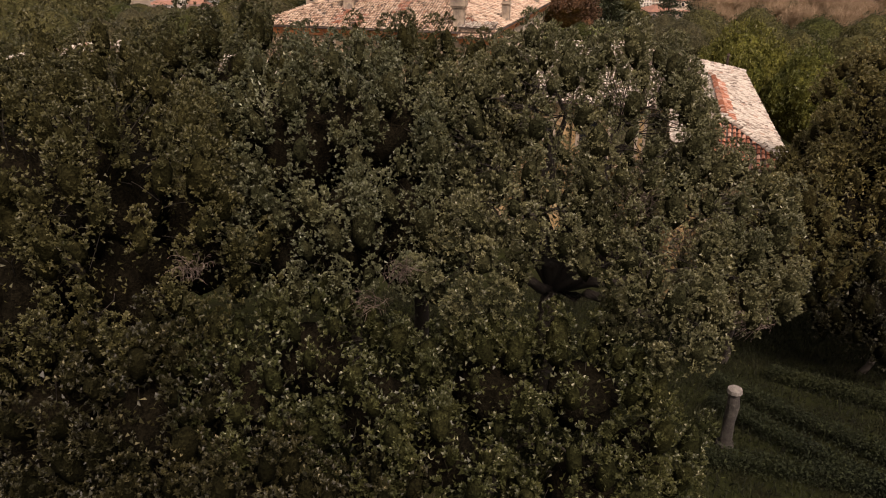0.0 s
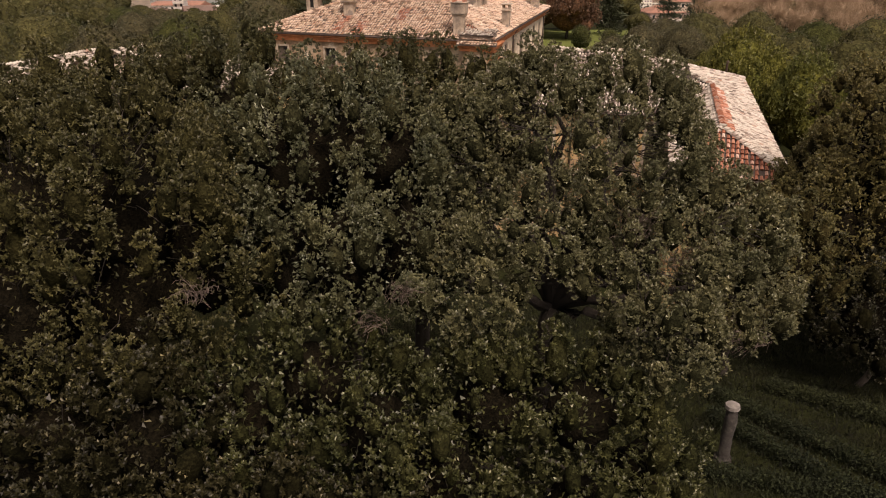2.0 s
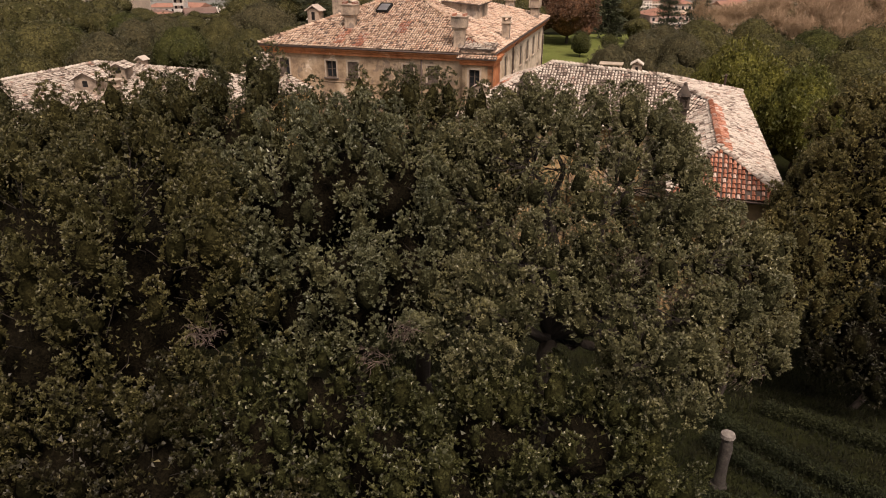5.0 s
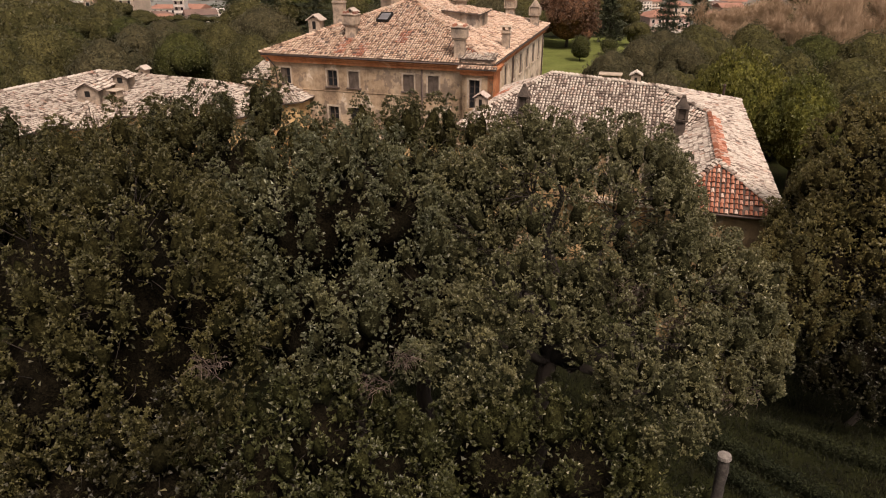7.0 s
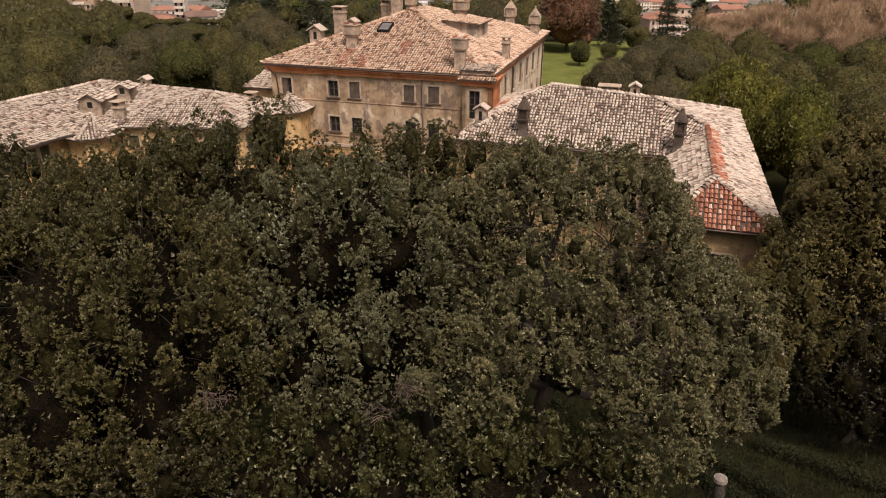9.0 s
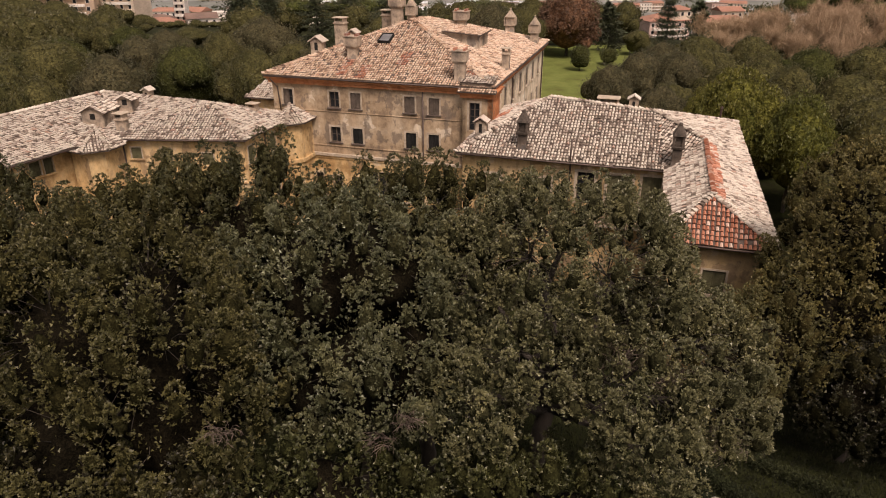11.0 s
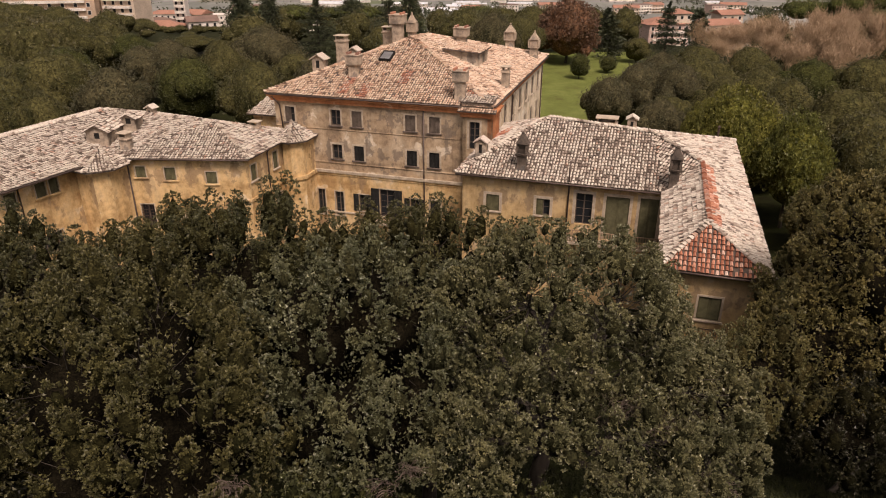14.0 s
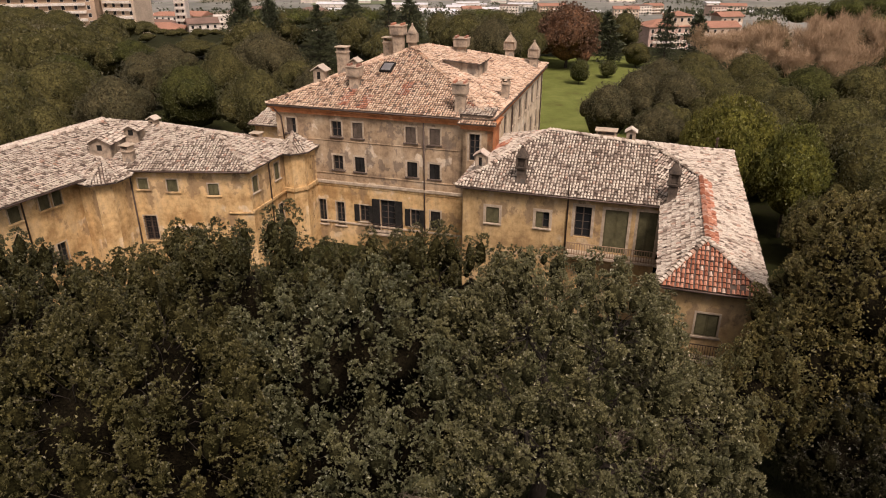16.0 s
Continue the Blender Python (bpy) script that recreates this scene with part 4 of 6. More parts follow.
def limb(bm, a, b, r0, r1, rnd, sag=0.12, steps=5, sides=6):
    a, b = Vector(a), Vector(b)
    L = (b - a).length
    pts = []
    for i in range(steps + 1):
        t = i / steps
        p = a.lerp(b, t)
        if 0 < i < steps:
            p += Vector((rnd.uniform(-1, 1), rnd.uniform(-1, 1), rnd.uniform(-0.4, 1))) * L * sag * 0.5
        pts.append(p)
    tube(bm, pts, [r0 + (r1 - r0) * i / steps for i in range(steps + 1)], sides)
    return pts


def grow_points(lobes, spacing, rng, lowest=-0.5, bare=0.0):
    """Places for shoots on the outside of a crown made of lobes (centre and half-axes): points, outward ways and the lobe of each."""
    C, S = np.array([l[:3] for l in lobes], float), np.array([(l[3], l[3], l[4]) for l in lobes], float)
    P, N, K = [], [], []
    for k in range(len(lobes)):
        q = int(14 * (S[k][0] * S[k][2] * 3 + S[k][0] ** 2) / spacing ** 2) + 60
        d = rng.normal(size=(q, 3))
        d /= np.linalg.norm(d, axis=1)[:, None]
        d = d[d[:, 2] > lowest]
        wave = 1 + 0.05 * np.sin(d[:, 0] * 5 + k) * np.sin(d[:, 1] * 4 + 2 * k) + 0.05 * np.sin(d[:, 2] * 6 + 3 * k)
        p = C[k] + d * S[k] * (wave * rng.uniform(0.9, 1.03, len(d)))[:, None]
        hidden = np.zeros(len(p), bool)
        for j in range(len(lobes)):
            if j != k:
                hidden |= (((p - C[j]) / S[j]) ** 2).sum(1) < 0.8
        nrm = d / S[k]
        nrm /= np.linalg.norm(nrm, axis=1)[:, None]
        P.append(p[~hidden]), N.append(nrm[~hidden]), K.append(np.full((~hidden).sum(), k))
    P, N, K = np.concatenate(P), np.concatenate(N), np.concatenate(K)
    order = rng.permutation(len(P))
    grid, keep = {}, []
    for i in order:
        p = P[i]
        a, b, c = (int(math.floor(v / spacing)) for v in p)
        if any(((p - P[j]) ** 2).sum() < spacing ** 2 for dx in (-1, 0, 1) for dy in (-1, 0, 1) for dz in (-1, 0, 1) for j in grid.get((a + dx, b + dy, c + dz), ())):
            continue
        grid.setdefault((a, b, c), []).append(i)
        keep.append(i)
    keep = np.array(keep)
    P, N, K = P[keep], N[keep], K[keep]
    if bare:
        # some boughs have died back and leave hollows
        live = np.sin(P[:, 0] * 1.9 + 1) + np.sin(P[:, 1] * 2.3) + np.sin(P[:, 2] * 2.1 + 2) + rng.normal(size=len(P)) * 0.7 > -2.4 + 3.4 * bare
        P, N, K = P[live], N[live], K[live]
    return P, N, K


def shoots(P, N, rng, plume, rosettes, per, leaf_len, leaf_wide, lift):
    """Leaves in rosettes on plume-shaped shoots: triangles, and each shoot's axis and size."""
    n = len(P)
    ax = N * 0.55 + np.array([0, 0, lift]) + rng.normal(size=(n, 3)) * 0.16
    ax /= np.linalg.norm(ax, axis=1)[:, None]
    size = rng.uniform(0.55, 1.35, n)
    tall = rng.uniform(0.85, 1.15, n)
    i = np.repeat(np.arange(n), np.maximum((rosettes * size ** 2).astype(int), 4))
    m = len(i)
    h = rng.random(m) ** 0.8 * 1.5 - 0.5
    w = rng.normal(size=(m, 3))
    w -= (w * ax[i]).sum(1)[:, None] * ax[i]
    w /= np.linalg.norm(w, axis=1)[:, None]
    prof = np.where(h > 0, np.sqrt(np.clip(1 - h * h, 0, 1)), 1 + 0.45 * h)
    prof = prof * (0.86 + 0.2 * np.sin(3 * np.arctan2(w[:, 1], w[:, 0]) + 5 * h + i)) * rng.uniform(0.8, 1.08, m)
    c = P[i] + ax[i] * (h * plume[1] * size[i] * tall[i])[:, None] + w * (prof * plume[0] * size[i])[:, None]
    rax = w * np.clip(1.05 - h, 0.25, 1.2)[:, None] + ax[i] * (0.25 + np.clip(h, 0, 1))[:, None] + np.array([0, 0, 0.45])
    rax /= np.linalg.norm(rax, axis=1)[:, None]
    j = np.repeat(np.arange(m), per)
    q = len(j)
    e = rng.normal(size=(q, 3))
    e -= (e * rax[j]).sum(1)[:, None] * rax[j]
    e /= np.linalg.norm(e, axis=1)[:, None]
    t = rng.uniform(0.25, 1.15, q)[:, None]
    d = rax[j] * np.cos(t) + e * np.sin(t)
    v = leaf_cloud(c[j] + e * 0.012 + rax[j] * rng.uniform(-0.4, 0.4, (q, 1)) * leaf_len, d, leaf_len * rng.uniform(0.65, 1.3, q), leaf_wide * rng.uniform(0.7, 1.3, q), rng, rax[j] * 0.9 - e * 0.25)
    return v, ax, size


def lobed_tree(x, y, lobes, seed, leaf, bark, label, fork=0.4, spacing=0.72, plume=(0.39, 0.86), rosettes=96, per=9, leaf_len=0.07, leaf_wide=0.045, lift=1.35, inner=0.52, core=0.66, shell=3, bare=0.08, lowest=-0.5, near=True, category="tree", group="", gz=None, girth=0.02):
    """A tree rooted at x, y: a forked trunk, a limb to each lobe of the crown (x, y, z, half-width, half-height), a branch to each shoot, and shoots of clustered leaves."""
    rng, rnd = np.random.default_rng(seed), random.Random(seed)
    g = ground_z(x, y) if gz is None else gz
    root = thing("tree", Matrix.Translation((x, y, g - 0.1)), label, category, group)
    lobes = [(a - x, b - y, c - g + 0.1, r, rz) for a, b, c, r, rz in lobes]
    H = max(c + rz for a, b, c, r, rz in lobes)
    P, N, K = grow_points(lobes, spacing, rng, lowest, bare)
    v, ax, size = shoots(P, N, rng, plume, rosettes, per, leaf_len, leaf_wide, lift)
    if near:
        # old leaves on the wood further in
        q = 36 * len(P)
        k = rng.integers(len(lobes), size=q)
        d = rng.normal(size=(q, 3))
        d /= np.linalg.norm(d, axis=1)[:, None]
        L = np.array(lobes)[k]
        p = L[:, :3] + d * L[:, [3, 3, 4]] * rng.uniform(0.6, 0.95, (q, 1))
        v = np.concatenate([v, leaf_cloud(p, rng.normal(size=(q, 3)) + np.array([0, 0, 0.3]), leaf_len * 1.5 * rng.uniform(0.7, 1.3, q), leaf_wide * 1.5 * rng.uniform(0.7, 1.3, q), rng)])
    leaf_mesh("crown", v, leaf, root)
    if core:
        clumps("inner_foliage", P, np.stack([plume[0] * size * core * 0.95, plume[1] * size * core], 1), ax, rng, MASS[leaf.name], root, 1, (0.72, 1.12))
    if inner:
        clumps("inner_foliage", np.array([l[:3] for l in lobes]), np.array([(l[3] * inner, l[4] * inner) for l in lobes]), np.tile([0.0, 0.0, 1.0], (len(lobes), 1)), rng, INNER_SHADE if near else MASS[leaf.name], root, shell, (0.75, 1.1) if near else (0.88, 1.04))
    bm = bmesh.new()
    tr = max(girth * H, 0.08)
    mid = np.mean([l[:2] for l in lobes], axis=0) * 0.3
    f = Vector((mid[0], mid[1], H * fork))
    limb(bm, (0, 0, -0.3), f, tr * 1.25, tr * 0.9, rnd, 0.06, 5, 9)
    for k, l in enumerate(lobes):
        tip = Vector(l[:3]) + Vector((0, 0, 0.15 * l[4]))
        pts = limb(bm, f, tip, tr * 0.62, tr * 0.2, rnd, 0.14, 6 if near else 3, 7 if near else 4)
        if near:
            for i in np.nonzero(K == k)[0]:
                way = Vector(P[i] - ax[i] * plume[1] * 0.6)
                start = min(pts[2:], key=lambda p: (p - way).length + rnd.uniform(0, 1.2))
                limb(bm, start, way, tr * 0.07, 0.008, rnd, 0.2, 3, 3)
    part("trunk", bm, bark, root, smooth=True)
    return root


def conifer(x, y, top, radius, seed, leaf, bark, label, tiers=9, flat=0.16, start=0.18, fronds=7, per=90, size=0.45, gz=None, category="tree"):
    """A cedar or pine: a straight trunk with level plates of needles."""
    rng, rnd = np.random.default_rng(seed), random.Random(seed)
    g = ground_z(x, y) if gz is None else gz
    H = top - g
    root = thing("tree", Matrix.Translation((x, y, g - 0.1)), label, category)
    bm = bmesh.new()
    limb(bm, (0, 0, -0.3), (0, 0, H * 0.97), 0.03 * H, 0.03, rnd, 0.015, 8, 8)
    P, D = [], []
    for i in range(tiers):
        t = i / (tiers - 1)
        z = H * (start + (0.97 - start) * t)
        rr = radius * (1 - t) ** 0.62 * rng.uniform(0.75, 1.1) + 0.25
        for k in range(fronds):
            a = rng.uniform(0, math.tau)
            reach = rr * rng.uniform(0.55, 1.0)
            tip = np.array([math.cos(a) * reach, math.sin(a) * reach, z + rng.uniform(-0.02, 0.05) * H])
            limb(bm, (0, 0, z - 0.02 * H), Vector(tip), 0.008 * H, 0.01, rnd, 0.05, 3, 4)
            n = per
            s = rng.random(n) ** 0.6
            w = reach * 0.42
            off = rng.normal(size=(n, 3)) * np.array([w, w, radius * flat * 0.55]) * 0.5
            p = np.array([0, 0, z])[None] * (1 - s[:, None]) + tip[None] * s[:, None] + off
            P.append(p)
            D.append(np.stack([np.full(n, math.cos(a)), np.full(n, math.sin(a)), np.full(n, 0.15)], 1) + rng.normal(size=(n, 3)) * 0.5)
    P, D = np.concatenate(P), np.concatenate(D)
    n = len(P)
    leaf_mesh("crown", leaf_cloud(P, D, size * rng.uniform(0.6, 1.3, n), size * 0.45 * rng.uniform(0.6, 1.3, n), rng), leaf, root)
    part("trunk", bm, bark, root, smooth=True)
    return root


def bare_tree(x, y, top, radius, seed, bark, label, gz=None):
    """A leafless tree: a trunk that forks upward into very many fine twigs."""
    rnd = random.Random(seed)
    g = ground_z(x, y) if gz is None else gz
    H = top - g
    root = thing("tree", Matrix.Translation((x, y, g - 0.1)), label, "tree")
    trunk, twig = bmesh.new(), bmesh.new()

    def grow(bm_, a, d, length, r, level):
        b = a + d * length
        pts = limb(trunk if level < 2 else twig, a, b, r, r * 0.6, rnd, 0.1, 3 if level < 3 else 2, 5 if level < 2 else 3)
        if level == 4:
            return
        for i in range(4 if level else 5):
            k = Vector((rnd.uniform(-1, 1), rnd.uniform(-1, 1), rnd.uniform(-0.1, 0.6))).normalized()
            nd = (d * 0.75 + k * (0.62 if level else 0.72) + Vector((0, 0, 0.22))).normalized()
            grow(bm_, pts[-rnd.choice((1, 1, 2))], nd, length * rnd.uniform(0.55, 0.8), r * 0.5, level + 1)
    grow(trunk, Vector((0, 0, -0.2)), Vector((0, 0, 1)), H * 0.34, 0.022 * H, 0)
    part("trunk", trunk, bark, root, smooth=True)
    rng = np.random.default_rng(seed)
    ends = np.array([v.co[:] for v in twig.verts])
    p = ends[rng.integers(len(ends), size=4200)] + rng.normal(size=(4200, 3)) * 0.25
    part("branch", twig, bark, root)
    leaf_mesh("crown", leaf_cloud(p, rng.normal(size=(4200, 3)) * 0.6 + np.array([0, 0, 0.9]), rng.uniform(0.5, 1.5, 4200), rng.uniform(0.03, 0.06, 4200), rng), TWIG_BROWN, root, "fine brown leafless twigs")
    return root


GREY_TREE = "evergreen tree with grey-green upright leafy shoots on the slope"
FRESH = "low fresher green evergreen shrub tree on the slope"
SHADY = "low evergreen shrub tree on the slope, leaf colour darkened as shade"
OLIVE = "evergreen oak with brown-olive foliage reaching to the lawn"
OAK = "dense dark evergreen oak with brownish green foliage"
# the bank of trees on the slope, from the camera's foot to the villa
lobed_tree(-8.2, 15.2, [(-7.4, 14.6, 14.0, 2.5, 2.9), (-9.6, 14.9, 14.0, 2.3, 2.7), (-7.0, 14.0, 12.2, 1.9, 2.6), (-9.4, 13.6, 11.8, 2.2, 2.8), (-6.0, 15.4, 12.6, 2.0, 2.6), (-8.2, 16.6, 14.2, 2.4, 2.8)], 11, LEAF_OAK, BARK, OAK)
lobed_tree(-2.6, 17.8, [(-1.8, 17.7, 14.6, 2.0, 2.3), (-3.9, 17.3, 14.4, 1.9, 2.4), (-2.4, 15.6, 12.6, 1.7, 2.0), (-0.7, 16.4, 12.4, 1.7, 2.4), (-3.9, 16.0, 12.0, 1.5, 2.0), (-2.2, 18.8, 12.6, 2.2, 2.2)], 12, LEAF_GREY, BARK, GREY_TREE, inner=0.66)
lobed_tree(2.9, 17.4, [(2.4, 17.2, 15.2, 1.9, 1.9), (4.4, 16.6, 14.9, 2.0, 2.1), (3.2, 18.8, 15.2, 2.0, 2.0), (5.2, 18.2, 14.9, 1.8, 1.8), (0.9, 17.6, 14.1, 1.7, 2.2), (5.0, 15.0, 12.4, 1.7, 1.4), (7.0, 16.4, 12.9, 1.8, 1.5), (7.7, 15.8, 11.2, 1.4, 1.1), (2.0, 15.4, 13.4, 1.5, 1.3), (5.7, 14.6, 10.8, 1.4, 1.1), (0.6, 15.2, 11.9, 1.4, 1.2), (3.8, 17.8, 13.2, 1.7, 1.1), (5.8, 18.6, 12.4, 1.6, 1.5), (3.2, 19.4, 12.7, 1.9, 1.4), (1.4, 18.6, 12.2, 1.6, 1.4)], 13, LEAF_GREY, BARK, GREY_TREE, fork=0.42, inner=0, core=0.62, bare=0, spacing=0.62, plume=(0.36, 0.66), rosettes=84, lowest=-0.35, girth=0.024)
lobed_tree(-5.6, 20.4, [(-5.9, 20.2, 14.9, 2.0, 2.5), (-4.4, 20.0, 14.0, 1.9, 2.2), (-7.5, 20.2, 14.3, 2.0, 2.5), (-5.8, 21.0, 12.1, 2.5, 2.4)], 16, LEAF_OAK, BARK, OAK)
lobed_tree(-0.6, 20.8, [(-0.6, 20.4, 14.5, 2.0, 2.4), (0.9, 20.8, 14.3, 1.8, 2.1), (-2.3, 20.6, 14.3, 1.8, 2.4), (-0.4, 21.0, 12.1, 2.3, 2.2)], 27, LEAF_OAK, BARK, OAK)
lobed_tree(-13.6, 17.4, [(-12.6, 16.8, 14.0, 2.4, 2.7), (-15.2, 17.0, 13.8, 2.6, 2.8), (-13.2, 15.2, 11.6, 2.4, 2.6), (-13.6, 19.2, 14.2, 2.6, 2.6), (-11.4, 18.4, 13.6, 2.0, 2.8), (-16.0, 15.6, 11.4, 2.6, 2.8)], 15, LEAF_OAK, BARK, OAK)
lobed_tree(-10.2, 20.6, [(-10.0, 20.6, 13.5, 2.3, 2.6), (-12.0, 21.4, 12.4, 2.4, 2.6), (-8.8, 21.6, 14.0, 2.1, 2.6)], 28, LEAF_OAK, BARK, OAK)
lobed_tree(-19.0, 20.5, [(-18.4, 20.0, 13.2, 3.0, 3.0), (-21.4, 21.0, 12.8, 3.2, 3.2), (-18.6, 22.6, 12.4, 3.0, 3.2), (-19.0, 18.0, 10.8, 2.8, 3.0)], 17, LEAF_OAK, BARK, OAK, leaf_len=0.08, leaf_wide=0.055, rosettes=70)
lobed_tree(18.6, 26.4, [(17.9, 25.6, 11.9, 2.8, 3.2), (20.8, 26.0, 12.7, 3.2, 3.2), (18.9, 28.2, 12.3, 3.0, 3.2), (16.5, 24.4, 8.9, 2.4, 2.8), (15.3, 24.2, 9.6, 1.7, 2.0), (14.2, 24.6, 10.0, 1.4, 1.8), (18.8, 23.6, 9.5, 2.8, 3.0), (16.9, 27.6, 10.0, 2.3, 2.8), (21.6, 24.2, 9.3, 3.0, 3.4)], 18, LEAF_OLIVE, BARK, OLIVE, spacing=0.74, plume=(0.42, 0.7), fork=0.25, leaf_len=0.095, leaf_wide=0.06, rosettes=62, per=8)
lobed_tree(25.5, 28.0, [(24.8, 27.0, 12.3, 3.2, 3.4), (27.6, 29.0, 12.1, 3.4, 3.6), (25.0, 25.4, 8.9, 3.0, 3.2)], 19, LEAF_OLIVE, BARK, OLIVE, spacing=0.75, plume=(0.44, 0.56), fork=0.25, leaf_len=0.12, leaf_wide=0.07, rosettes=34)
lobed_tree(11.0, 22.6, [(11.2, 22.4, 8.6, 1.7, 1.7), (12.8, 23.2, 8.6, 1.8, 2.0), (10.0, 21.6, 8.2, 1.4, 1.5)], 24, LEAF_OLIVE, BARK, OLIVE, fork=0.3)
for i, lobes in enumerate((
        [(-3.0, 13.9, 10.2, 1.7, 1.7), (-1.4, 13.2, 9.0, 1.7, 1.8), (-4.6, 13.2, 9.6, 1.7, 2.0)],
        [(1.2, 13.8, 9.4, 1.7, 1.6), (0.2, 12.6, 8.4, 1.6, 1.5), (3.4, 13.6, 9.3, 1.7, 1.6), (4.8, 13.0, 8.2, 1.2, 1.2), (3.2, 12.0, 7.9, 1.5, 1.4)],
        [(-8.4, 11.8, 9.8, 1.8, 2.2), (-6.4, 12.0, 9.6, 1.7, 2.2), (-10.4, 12.0, 9.8, 1.9, 2.4)],
        [(-12.6, 12.6, 9.6, 2.0, 2.6), (-14.8, 13.2, 9.8, 2.2, 2.8)],
        [(-4.2, 10.8, 8.0, 1.6, 1.6), (-1.6, 10.8, 7.6, 1.5, 1.4), (-7.2, 10.4, 8.0, 1.8, 1.8)],
        [(15.6, 21.5, 7.2, 2.0, 2.0), (18.2, 20.8, 7.2, 2.2, 2.2), (20.8, 21.2, 7.4, 2.2, 2.4)])):
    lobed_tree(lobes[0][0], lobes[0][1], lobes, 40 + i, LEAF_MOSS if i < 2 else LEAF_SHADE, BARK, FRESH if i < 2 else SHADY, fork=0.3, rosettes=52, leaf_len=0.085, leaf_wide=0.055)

# dead sprays and pale shoots among the leaves
PALE = grained("bleached_twig", [(0.3, (0.1, 0.07, 0.055)), (0.7, (0.22, 0.165, 0.13))], 3.0, 30.0)
PALE_LEAF = leaf_material("pale_young_leaf", (0.34, 0.33, 0.22), (0.6, 0.57, 0.45))


def dead_spray(x, y, z, size, seed, count=26, lean=(0.2, -0.5, 0.5), mat=None):
    """A bare, arching spray of dead twigs caught in a crown."""
    r = random.Random(seed)
    t = thing("dead_branch", Matrix.Translation((x, y, z)), "bare bleached dead branch caught in the foliage", "branch")
    bm = bmesh.new()
    base = Vector((0, 0.5 * size, -0.4 * size))
    for i in range(count):
        start = base + Vector((r.uniform(-0.5, 0.5), r.uniform(-0.2, 0.2), r.uniform(-0.4, 0.4))) * size * 0.7
        d = (Vector(lean) + Vector((r.uniform(-1, 1), r.uniform(-0.6, 0.3), r.uniform(-0.5, 0.6))) * 0.45) * size * r.uniform(0.5, 1.1)
        bow = Vector((r.uniform(-0.15, 0.15), -0.05, r.uniform(0.1, 0.3))) * size
        pts = [start + d * k + bow * 4 * k * (1 - k) for k in (0, 0.25, 0.5, 0.75, 1)]
        tube(bm, pts, [0.01, 0.008, 0.006, 0.005, 0.003], 3)
        for k in (2, 3):
            w = (d * 0.4 + Vector((r.uniform(-1, 1), r.uniform(-1, 1), r.uniform(-1, 0.4))) * 0.25 * size)
            tube(bm, [pts[k], pts[k] + w * 0.5 + bow * 0.2, pts[k] + w], [0.005, 0.004, 0.002], 3)
    part("twig_spray", bm, mat or PALE, t)
    return t


def pale_shoot(x, y, z, size, seed):
    r = np.random.default_rng(seed)
    t = thing("pale_shoot", Matrix.Translation((x, y, z)), "tuft of pale young leaves on a shoot", "leaves")
    n = 60
    p = r.normal(size=(n, 3)) * np.array([0.14, 0.14, 0.26]) * size
    leaf_mesh("foliage", leaf_cloud(p, r.normal(size=(n, 3)) * 0.5 + np.array([0, -0.3, 0.8]), r.uniform(0.07, 0.13, n), r.uniform(0.035, 0.06, n), r), PALE_LEAF, t)
    part("stem", tube(bmesh.new(), [(0, 0.2, -0.9 * size), (0, 0.02, 0.3 * size)], [0.012, 0.005], 5), BARK, t)


dead_spray(-5.1, 12.3, 13.4, 0.7, 1)
dead_spray(-1.0, 13.7, 12.6, 0.8, 2)
dead_spray(-1.5, 14.2, 11.6, 0.9, 3, lean=(-0.3, -0.5, 0.3))
dead_spray(6.3, 15.2, 12.6, 1.0, 4, 40, (-0.4, -0.4, 0.7))
dead_spray(8.6, 15.3, 10.6, 1.1, 5, 40, (-0.8, -0.4, 0.2))
dead_spray(4.5, 14.6, 13.6, 0.9, 6, 34, (0.1, -0.4, 0.8))
dead_spray(15.4, 18.2, 10.6, 0.8, 7, 20, (-0.6, -0.3, 0.2))
pale_shoot(-4.0, 15.4, 16.1, 1.0, 1)
pale_shoot(-3.4, 16.2, 16.6, 0.8, 2)

# woods round the villa
FAR = {}


